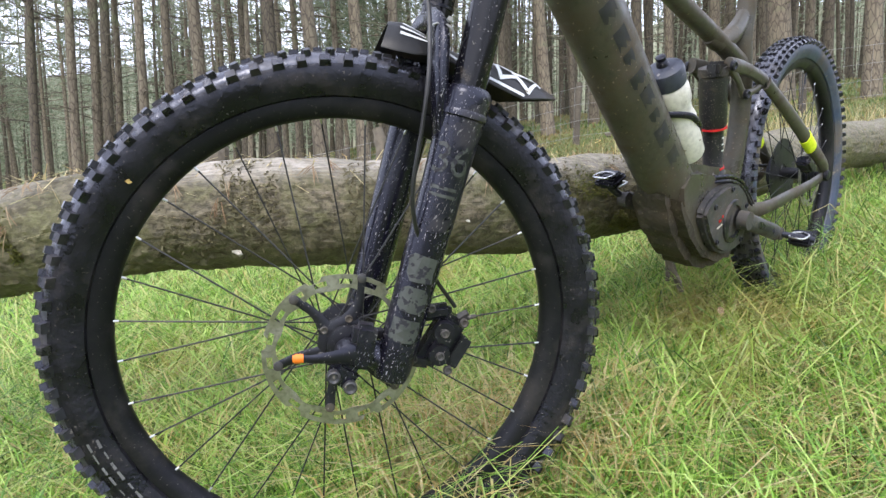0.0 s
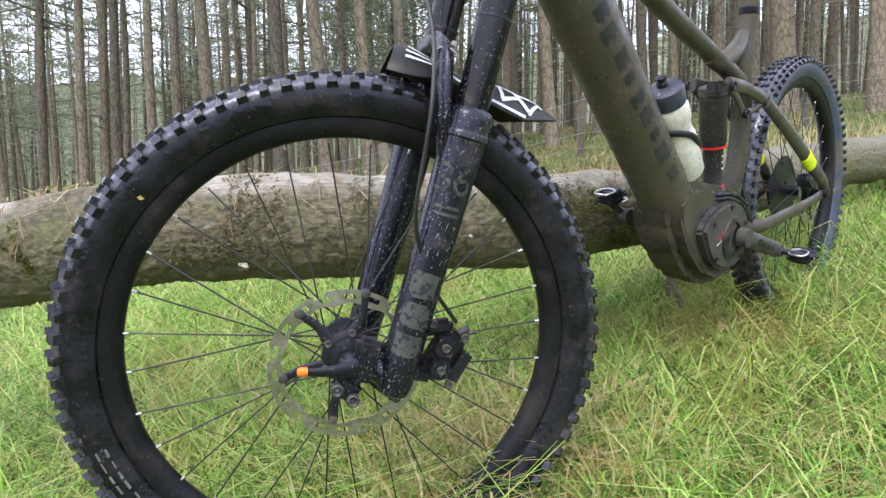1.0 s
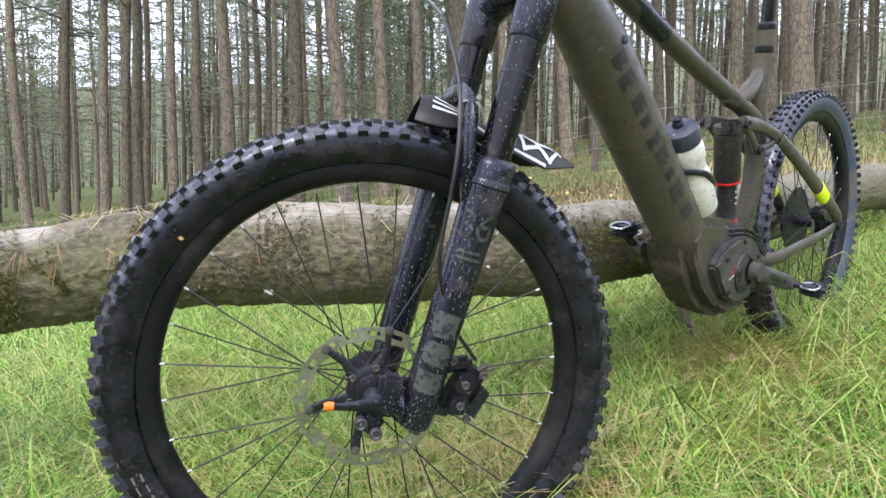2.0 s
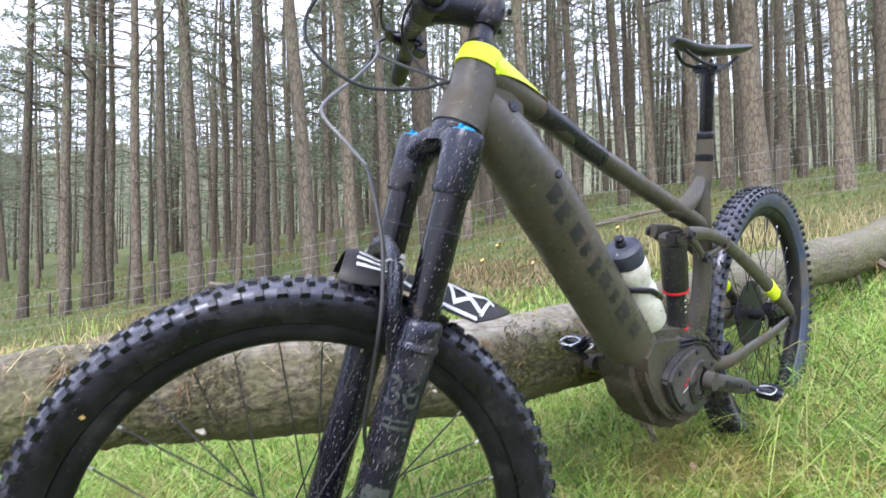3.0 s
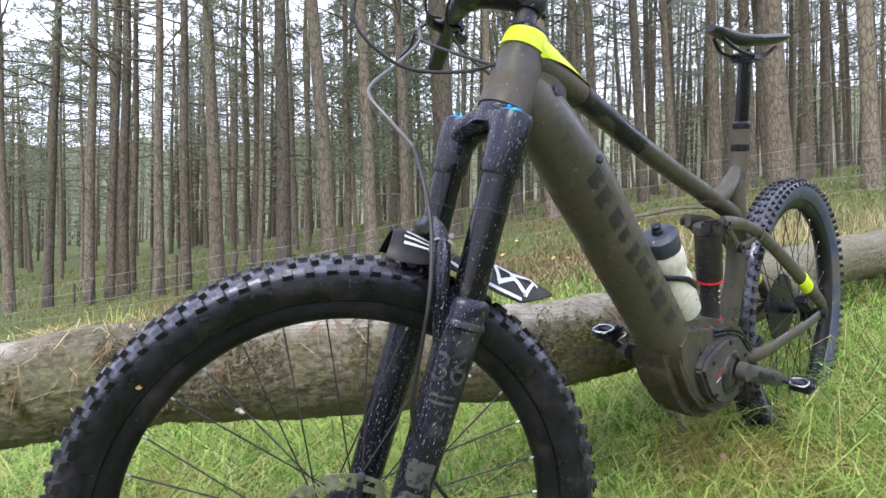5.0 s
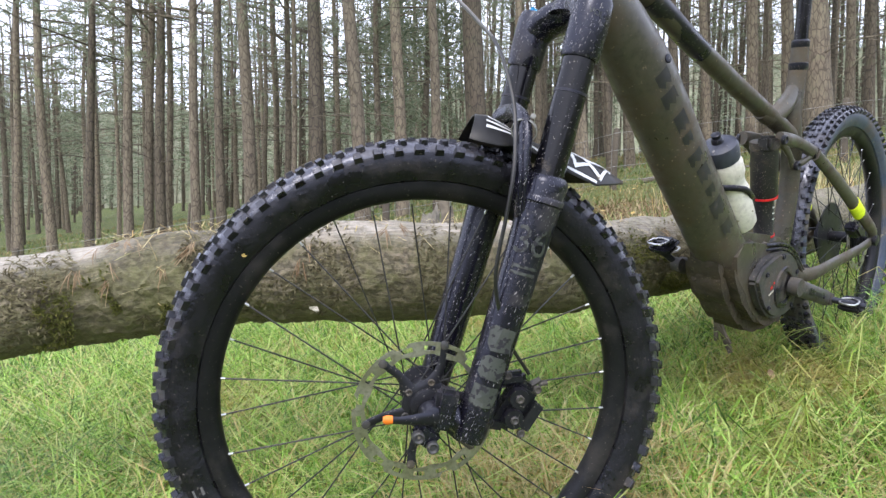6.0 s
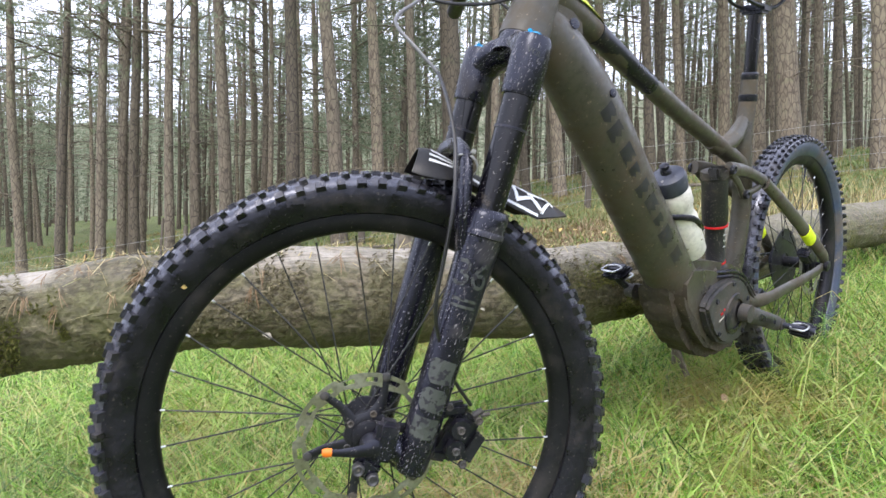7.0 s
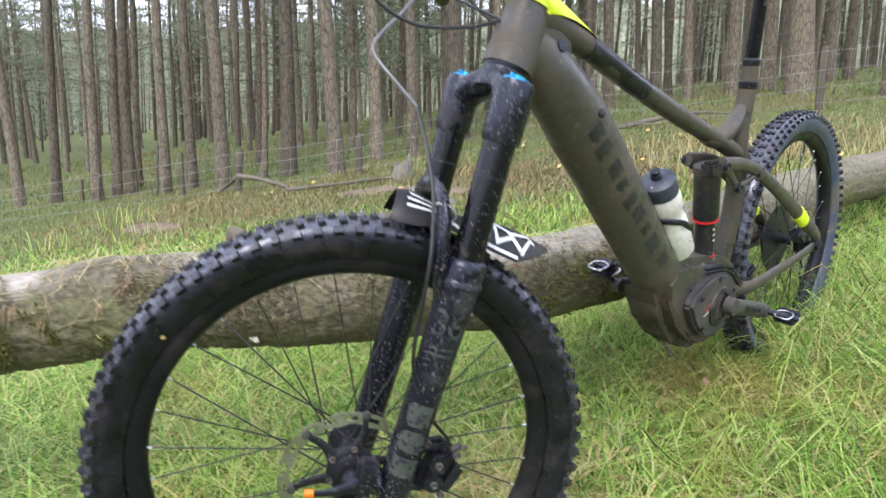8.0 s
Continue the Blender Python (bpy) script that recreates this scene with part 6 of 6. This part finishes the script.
# the woods beyond, too far to count, and unseen trees added round the clearing
def far_woods():
    rr = random.Random(77)
    bm, nb = bmesh.new(), bmesh.new()
    spots = []
    for _ in range(520):
        y = rr.uniform(22, 70)
        spots.append((rr.uniform(-1.05, 1.05) * y, y))
    # unseen trees, added to block low sky and darken reflections
    for _ in range(200):
        a = rr.uniform(math.radians(150), math.radians(390))
        d = rr.uniform(26, 48)
        spots.append((d * math.cos(a), d * math.sin(a)))
    for x, y in spots:
        h, r = rr.uniform(6.2, 9.4) * (1.0 if x < 0 else 1.3), rr.uniform(0.05, 0.09)
        z = ground_z(x, y)
        top = Vector((x + rr.uniform(-0.4, 0.4), y + rr.uniform(-0.4, 0.4), z + h))
        tube(bm, [(x, y, z - 0.3), ((x + top.x) / 2, (y + top.y) / 2, z + h / 2), top], [r, r * 0.75, 0.02], 6, caps=False)
        for _ in range(54):
            f = rr.random() ** 0.8
            hh = h * (0.06 + 0.94 * f)
            w = 1.9 * (1.05 - f) + 0.25
            a = rr.uniform(0, 6.283)
            q = Vector((x + w * rr.random() ** 0.6 * math.cos(a), y + w * rr.random() ** 0.6 * math.sin(a), z + hh))
            for _k in range(8):
                c = q + Vector((rr.gauss(0, 0.22), rr.gauss(0, 0.22), rr.gauss(0, 0.09)))
                v = Vector((rr.uniform(-1, 1), rr.uniform(-1, 1), rr.uniform(-0.4, 0.7))).normalized() * rr.uniform(0.16, 0.34)
                s = v.orthogonal().normalized() * 0.045
                nb.faces.new((nb.verts.new(c - s), nb.verts.new(c + v * 0.5 + s), nb.verts.new(c + v)))
    ob = solid("far_woods_trunks", bm, BARK, "dense pine trunks deep in the plantation and, unseen, round the clearing", "woods", kind="stuff")
    solid("far_woods_needles", nb, NEEDLES, "dense needle canopy deep in the plantation and, unseen, round the clearing", "woods", kind="stuff", smooth=False)


far_woods()


def backdrop():
    """The plantation's depth far behind the last trunks, haze put into its colour."""
    m, n, l, p = nodes_of("hazy_forest_depth")
    co = n.new("ShaderNodeTexCoord").outputs["Object"]
    bars = noise_node(n, l, co, 1.6, 5.0, 0.6, (1, 1, 0.05))
    # pale olive haze painted over the far trunks and foliage
    col = mix(n, l, ramp(n, l, bars, 0.42, 0.60), (0.24, 0.235, 0.165), (0.40, 0.40, 0.30))
    col = mix(n, l, ramp(n, l, noise_node(n, l, co, 0.7, 6.0, 0.7), 0.45, 0.65), col, (0.30, 0.335, 0.225))
    l.new(col, p.inputs["Base Color"])
    p.inputs["Roughness"].default_value = 1.0
    bm = bmesh.new()
    rows = []
    for k in range(91):
        a = math.radians(2 * k)
        x, y = 74 * math.cos(a), 74 * math.sin(a)
        z = ground_z(x, y)
        rows.append((bm.verts.new((x, y, z - 3)), bm.verts.new((x, y, z + (10.0 if x < 4 else 11.0) + 2.2 * noise.noise((k * 0.9, 0, 0)) + 1.2 * noise.noise((k * 3.3, 5, 0))))))
    for a, b in zip(rows, rows[1:]):
        bm.faces.new((a[0], b[0], b[1], a[1]))
    solid("backdrop", bm, m, "depth of the pine plantation, pale haze in its colour", "backdrop", kind="structure")


backdrop()


# a dark young conifer among the trunks
def young_conifer(x, y, h):
    rr = random.Random(5)
    ob = thing("young_conifer", "dark green young conifer among the pine trunks", "tree", Matrix.Translation((x, y, ground_z(x, y))))
    g = bmesh.new()
    tube(g, [(0, 0, -0.2), (0.05, 0, h * 0.5), (0.02, 0.05, h)], [0.07, 0.045, 0.01], 8)
    part("trunk", g, BARK, ob)
    g = bmesh.new()
    for _ in range(1500):
        f = rr.random()
        a, w = rr.uniform(0, 6.283), (1.15 * (1 - f) + 0.08) * rr.random() ** 0.5
        p = Vector((w * math.cos(a), w * math.sin(a), h * (0.22 + 0.78 * f) - 0.25 * w))
        needle_tuft(g, p, Vector((math.cos(a), math.sin(a), -0.2)), rr.uniform(0.10, 0.18), rr)
    part("crown", g, NEEDLES, ob, smooth=False)


young_conifer(-0.95, 10.6, 5.6)
young_conifer(-2.2, 13.4, 6.2)

# ---- fence ----
POSTS = [(-5.6, 7.3, 0.0, 0.46), (-2.29, 6.66, 2.0, 0.46), (-1.01, 6.69, -1.0, 0.43), (1.52, 7.32, 1.0, 0.70), (4.10, 7.35, -1.5, 0.72), (7.2, 7.4, 1.0, 0.72)]
for x, y, tilt, tall in POSTS:
    g = bmesh.new()
    tube(g, [(0, 0, -0.3), (0, 0, 0.6 * tall), (0.01, 0, tall - 0.02), (0.01, 0, tall)], [0.042, 0.038, 0.036, 0.026], 12)
    roughen(g, 0.004, 15)
    solid("fence_post", g, POST_WOOD, "weathered round wooden fence post", "post", "posts of the stock fence", m=pose(x, y, ground_z(x, y), 0, tilt, 0))
for share in (0.14, 0.38, 0.64, 0.92):
    g = bmesh.new()
    pts = []
    for (x0, y0, _a, h0_), (x1, y1, _b, h1_) in zip(POSTS, POSTS[1:]):
        for k in range(6):
            x, y = x0 + (x1 - x0) * k / 6, y0 + (y1 - y0) * k / 6
            z0, z1 = ground_z(x0, y0), ground_z(x1, y1)
            pts.append((x, y - 0.05, z0 + (z1 - z0) * k / 6 + share * (h0_ + (h1_ - h0_) * k / 6) - 0.02 * math.sin(math.pi * k / 6)))
    tube(g, pts, 0.0022, 5)
    solid("fence_wire", g, WIRE, "thin galvanised fence wire", "wire", "wires of the stock fence")
g = bmesh.new()
x = -5.4
while x < 7.0:
    for (x0, y0, _a, h0_), (x1, y1, _b, h1_) in zip(POSTS, POSTS[1:]):
        if x0 <= x < x1:
            k = (x - x0) / (x1 - x0)
            y, z0, z1 = y0 + (y1 - y0) * k - 0.05, ground_z(x0, y0), ground_z(x1, y1)
            zz = z0 + (z1 - z0) * k
            tube(g, [(x, y, zz + 0.06), (x, y, zz + 0.9 * (h0_ + (h1_ - h0_) * k))], 0.0012, 4)
    x += 0.16
tagged(new("fence_netting", finish("fence_netting", g, WIRE)), "upright wires of the stock netting", "fence", kind="stuff")

for x, y, h, r, tilt in ((-4.62, 8.50, 0.52, 0.030, 1.0), (-3.19, 7.38, 0.50, 0.026, -3.0), (-4.62, 8.10, 0.36, 0.020, 4.0), (-5.00, 8.40, 0.30, 0.018, -2.0), (-3.62, 7.62, 0.62, 0.016, 2.0), (1.62, 7.9, 0.45, 0.024, 3.0)):
    g = bmesh.new()
    tube(g, [(0, 0, -0.2), (0, 0, h * 0.5), (0.005, 0, h), (0.005, 0, h + 0.01)], [r, r, r * 0.95, r * 0.6], 9)
    roughen(g, 0.003, 18)
    solid("stake", g, POST_WOOD, "short dark weathered stake standing in the grass", "stake", "old stakes by the fence", m=pose(x, y, ground_z(x, y), 0, tilt, 0))

# bare trodden earth among the grass beyond the log
EARTH = surf("trodden_brown_earth", (0.135, 0.098, 0.066), (0.19, 0.145, 0.10), 0.9, 6, 50, 0.8, 0.02)
BARE = ((-2.42, 4.98, 0.42, 0.17, -30), (-0.62, 5.35, 0.40, 0.16, -15), (-0.05, 4.85, 0.30, 0.13, 10))
for cx, cy, ax, ay, turn in BARE:
    g = bmesh.new()
    rings = []
    for q in range(6):
        f = q / 5
        rings.append([g.verts.new((ax * f * math.cos(a) * (1 + 0.2 * noise.noise((math.cos(a) * 2, math.sin(a) * 2, cx))), ay * f * math.sin(a), 0.045 * (1 - f * f) + 0.02 * noise.noise((ax * f * math.cos(a) * 9, ay * f * math.sin(a) * 9, 3)) - 0.01)) for a in (2 * math.pi * k / 28 for k in range(28))] if q else [g.verts.new((0, 0, 0.04))])
    for k in range(28):
        g.faces.new((rings[0][0], rings[1][k], rings[1][(k + 1) % 28]))
        for a, b in zip(rings[1:], rings[2:]):
            g.faces.new((a[k], b[k], b[(k + 1) % 28], a[(k + 1) % 28]))
    zx = Matrix.Rotation(math.atan(0.14), 4, "Y").inverted() @ Matrix.Rotation(math.atan(0.118), 4, "X")
    solid("bare_earth", g, EARTH, "low hump of bare brown earth in the grass", "earth", m=Matrix.Translation((cx, cy, ground_z(cx, cy))) @ zx @ Matrix.Rotation(radians(turn), 4, "Z"))

# ---- stump, dead branches, leaves ----
for pts, r in ([[(-2.27, 6.60, 0.18), (-1.95, 6.43, 0.11), (-1.66, 6.28, 0.02)], 0.030], [[(-2.72, 7.25, 0.0), (-2.50, 6.96, 0.08), (-2.31, 6.72, 0.18)], 0.030], [[(-1.6, 6.0, 0.03), (-1.1, 5.8, 0.06), (-0.5, 5.9, 0.03)], 0.022], [[(2.0, 7.9, 0.02), (2.8, 7.8, 0.12), (3.4, 8.0, 0.03)], 0.03], [[(3.6, 4.9, 0.03), (3.9, 4.85, 0.16), (4.2, 4.9, 0.22)], 0.03]):
    g = bmesh.new()
    tube(g, spline([(x, y, ground_z(x, y) + dz) for x, y, dz in pts], 5), [r * (1 - 0.05 * k) for k in range(11)], 9)
    roughen(g, r * 0.3, 25)
    solid("fallen_branch", g, DEAD, "grey dead branch lying in the grass", "branch", "dead branches on the ground")


def rotten_stump(x, y, radius, height):
    """A low splintered stump: a ragged wall round a hollow, with one tall spike."""
    rr = random.Random(19)
    n = 26
    rags = [height * (0.45 + 0.35 * rr.random()) for _ in range(n)]
    rags[3], rags[4], rags[5] = height * 0.85, height, height * 0.7
    g = bmesh.new()

    def ring(scale, zs):
        return [g.verts.new((radius * scale * math.cos(a) * (1 + 0.12 * noise.noise((math.cos(a) * 2, math.sin(a) * 2, scale))), radius * scale * math.sin(a), z)) for a, z in zip((2 * math.pi * k / n for k in range(n)), zs)]

    rows = [ring(1.35, [-0.08] * n), ring(1.05, [0.05] * n), ring(0.92, [0.6 * r for r in rags]), ring(0.85, rags), ring(0.62, [0.8 * r for r in rags]), ring(0.45, [0.06] * n)]
    for a, b in zip(rows, rows[1:]):
        for k in range(n):
            g.faces.new((a[k], a[(k + 1) % n], b[(k + 1) % n], b[k]))
    g.faces.new(rows[-1][::-1])
    roughen(g, 0.008, 30)
    solid("tree_stump", g, STUMP, "pale rotten splintered tree stump in the grass", "stump", m=Matrix.Translation((x, y, ground_z(x, y))), smooth=False)


rotten_stump(-0.48, 5.95, 0.095, 0.25)


def leaf_mesh(material):
    g = bmesh.new()
    pts = [(-0.5, 0.0, 0.02), (-0.25, 0.26, 0.0), (0.1, 0.32, 0.03), (0.5, 0.0, -0.02), (0.1, -0.32, 0.04), (-0.25, -0.26, 0.0)]
    vs = [g.verts.new(p) for p in pts]
    mid = g.verts.new((0, 0, -0.05))
    for k in range(6):
        g.faces.new((vs[k], vs[(k + 1) % 6], mid))
    ex = bmesh.ops.extrude_face_region(g, geom=g.faces[:])
    bmesh.ops.translate(g, vec=(0, 0, -0.02), verts=[v for v in ex["geom"] if isinstance(v, bmesh.types.BMVert)])
    return finish("leaf", g, material)


LEAVES, BROWN = leaf_mesh(LEAF), leaf_mesh(LEAF_BROWN)
rnd = random.Random(31)
for k in range(60):
    if k < 34:
        y = rnd.uniform(4.6, 7.0)
        x = rnd.gauss(-0.2, 0.9) if k % 2 else rnd.uniform(0.8, 3.4)
    else:
        x, y = rnd.uniform(-1.5, 3.0), rnd.uniform(3.0, 7.0)
    ob = tagged(new("fallen_leaf", LEAVES), "fallen yellow leaf caught in the grass", "leaf", "yellow leaves in the grass")
    ob.matrix_basis = pose(x, y, ground_z(x, y) + rnd.uniform(0.05, 0.13), rnd.uniform(-40, 40), rnd.uniform(-40, 40), rnd.uniform(0, 360)) @ Matrix.Scale(rnd.uniform(0.035, 0.06), 4)
ob = tagged(new("fallen_leaf", BROWN), "curled brown leaf lying in the grass", "leaf")
ob.matrix_basis = pose(0.67, 1.50, ground_z(0.67, 1.50) + 0.075, 70, 20, 30) @ Matrix.Scale(0.035, 4)
ob = tagged(new("leaf_scrap", LEAVES), "torn orange scrap of leaf stuck to the tyre", "leaf")
ob.matrix_basis = BIKE @ STEER @ pose(0.308, 0.0292, 0.096, -78, 12, 35) @ Matrix.Scale(0.009, 4)


# ---- grass ----
def blades(name, label, material, spots, seed):
    """Bent tapering blades; spots: x, y, height, width, lean of each, as arrays."""
    rs = np.random.RandomState(seed)
    x, y, h, w, lean = spots
    keep = np.ones(len(x), bool)
    for cx, cy, ax, ay, turn in BARE:
        ca, sa = math.cos(radians(turn)), math.sin(radians(turn))
        ex, ey = ((x - cx) * ca + (y - cy) * sa) / ax, ((y - cy) * ca - (x - cx) * sa) / ay
        keep &= (ex ** 2 + ey ** 2 > 0.8) | (rs.uniform(0, 1, len(x)) < 0.06)
    x, y, h, w, lean = x[keep], y[keep], h[keep], w[keep], lean[keep]
    n = len(x)
    z = np.array([ground_z(a, b) for a, b in zip(x, y)])
    a = rs.uniform(0, 2 * np.pi, n)
    b = rs.uniform(0, 2 * np.pi, n)
    dx, dy = np.cos(a), np.sin(a)
    sx, sy = np.cos(b) * w, np.sin(b) * w
    v = np.zeros((n, 5, 3))
    bend = lean * h
    v[:, 0] = np.c_[x - sx, y - sy, z - 0.01]
    v[:, 1] = np.c_[x + sx, y + sy, z - 0.01]
    mx, my, mz = x + dx * bend * 0.35, y + dy * bend * 0.35, z + h * 0.60
    v[:, 2] = np.c_[mx + sx * 0.8, my + sy * 0.8, mz]
    v[:, 3] = np.c_[mx - sx * 0.8, my - sy * 0.8, mz]
    v[:, 4] = np.c_[x + dx * bend, y + dy * bend, z + h * (1.02 - 0.30 * lean)]
    k = np.arange(n)[:, None] * 5
    tris = np.concatenate([k + [0, 1, 2], k + [0, 2, 3], k + [3, 2, 4]])
    me = bpy.data.meshes.new(name)
    me.vertices.add(n * 5)
    me.vertices.foreach_set("co", v.reshape(-1))
    me.loops.add(len(tris) * 3)
    me.loops.foreach_set("vertex_index", tris.reshape(-1).astype(np.int32))
    me.polygons.add(len(tris))
    me.polygons.foreach_set("loop_start", np.arange(len(tris), dtype=np.int32) * 3)
    me.polygons.foreach_set("loop_total", np.full(len(tris), 3, dtype=np.int32))
    me.update(calc_edges=True)
    me.materials.append(material)
    return tagged(new(name, me), label, "grass", kind="stuff")


def scatter(n, x0, x1, y0, y1, h, w, lean, seed, clump=0.0):
    rs = np.random.RandomState(seed)
    x, y = rs.uniform(x0, x1, n), rs.uniform(y0, y1, n)
    if clump:
        cx, cy = rs.uniform(x0, x1, n // 14), rs.uniform(y0, y1, n // 14)
        i = rs.randint(0, len(cx), n)
        x, y = cx[i] + rs.normal(0, clump, n), cy[i] + rs.normal(0, clump, n)
    if x1 - x0 > 3.0:
        # a ragged edge to the wide stretches
        ragged = np.random.RandomState(seed + 100)
        x, y = x + ragged.normal(0, 0.30, n), y + ragged.normal(0, 0.30, n)
    return x, y, rs.uniform(h * 0.45, h * 1.15, n), rs.uniform(w * 0.6, w * 1.2, n), rs.uniform(lean * 0.3, lean * 1.5, n)


def joined(*some):
    return tuple(np.concatenate(q) for q in zip(*some))


blades("meadow_grass", "matted wet green grass round the bicycle", GRASS, joined(
    scatter(30000, -1.5, 2.6, 0.25, 2.2, 0.055, 0.0021, 1.1, 1), scatter(26000, -1.5, 2.8, 0.3, 2.6, 0.095, 0.0024, 2.3, 2), scatter(17000, -1.5, 2.8, 0.3, 2.6, 0.210, 0.0019, 2.4, 7, 0.06),
    scatter(34000, -3.2, 4.0, 2.2, 4.2, 0.050, 0.0026, 1.2, 3), scatter(10000, -3.2, 4.2, 2.2, 4.2, 0.10, 0.0030, 1.8, 4, 0.07),
    scatter(16000, -3.6, 4.6, -1.6, 2.4, 0.055, 0.0026, 1.2, 8)), 1)
blades("hill_grass", "rough green and rusty grass before the forest", GRASS_FAR, joined(
    scatter(46000, -7.0, 8.0, 4.0, 9.5, 0.050, 0.0045, 1.2, 5), scatter(18000, -12.0, 13.0, 9.0, 17.0, 0.08, 0.010, 0.9, 6), scatter(1500, -3.0, 3.0, 3.6, 6.4, 0.13, 0.0034, 1.2, 23, 0.10)), 4)
blades("straw_grass", "pale dead grass stems and tussocks", STRAW, joined(
    scatter(6500, -1.5, 2.6, 0.4, 2.6, 0.070, 0.0016, 2.6, 11), scatter(5500, -1.5, 2.6, 0.4, 2.6, 0.12, 0.0014, 2.8, 17, 0.05), scatter(1300, -1.3, 2.4, 0.4, 2.4, 0.20, 0.0012, 2.6, 32), scatter(2600, 0.2, 1.5, 0.6, 1.9, 0.08, 0.0017, 2.5, 18, 0.09), scatter(1500, -0.15, 0.34, 0.90, 1.28, 0.20, 0.0019, 1.1, 12, 0.04), scatter(700, 0.1, 1.2, 1.2, 2.0, 0.11, 0.0015, 1.3, 13, 0.04),
    scatter(700, -3.0, 4.0, 3.0, 7.0, 0.16, 0.0024, 1.0, 14, 0.10), scatter(400, 1.4, 3.6, 3.2, 5.2, 0.38, 0.0024, 0.6, 16, 0.12)), 2)
blades("rusty_grass", "rusty brown dead grass in drifts beyond the log", RUSTY, joined(
    scatter(2600, -2.9, 0.9, 4.3, 6.3, 0.060, 0.0040, 1.8, 31, 0.16), scatter(2400, -0.3, 1.7, 4.2, 5.9, 0.075, 0.0038, 1.8, 35, 0.14), scatter(1500, 0.9, 4.2, 3.2, 6.0, 0.070, 0.0036, 1.8, 33, 0.12), scatter(2000, -1.2, 2.4, 0.5, 2.3, 0.07, 0.0019, 2.4, 34, 0.035)), 6)
blades("tussock_grass", "taller green tussocks under and behind the bicycle", GRASS, joined(
    scatter(2200, -0.25, 0.45, 0.85, 1.30, 0.17, 0.0022, 1.3, 21, 0.035), scatter(4200, 0.15, 1.10, 1.15, 2.10, 0.12, 0.0021, 1.7, 22, 0.05), scatter(140, -3.1, -2.2, 4.4, 5.6, 0.22, 0.0028, 0.6, 24, 0.12)), 3)
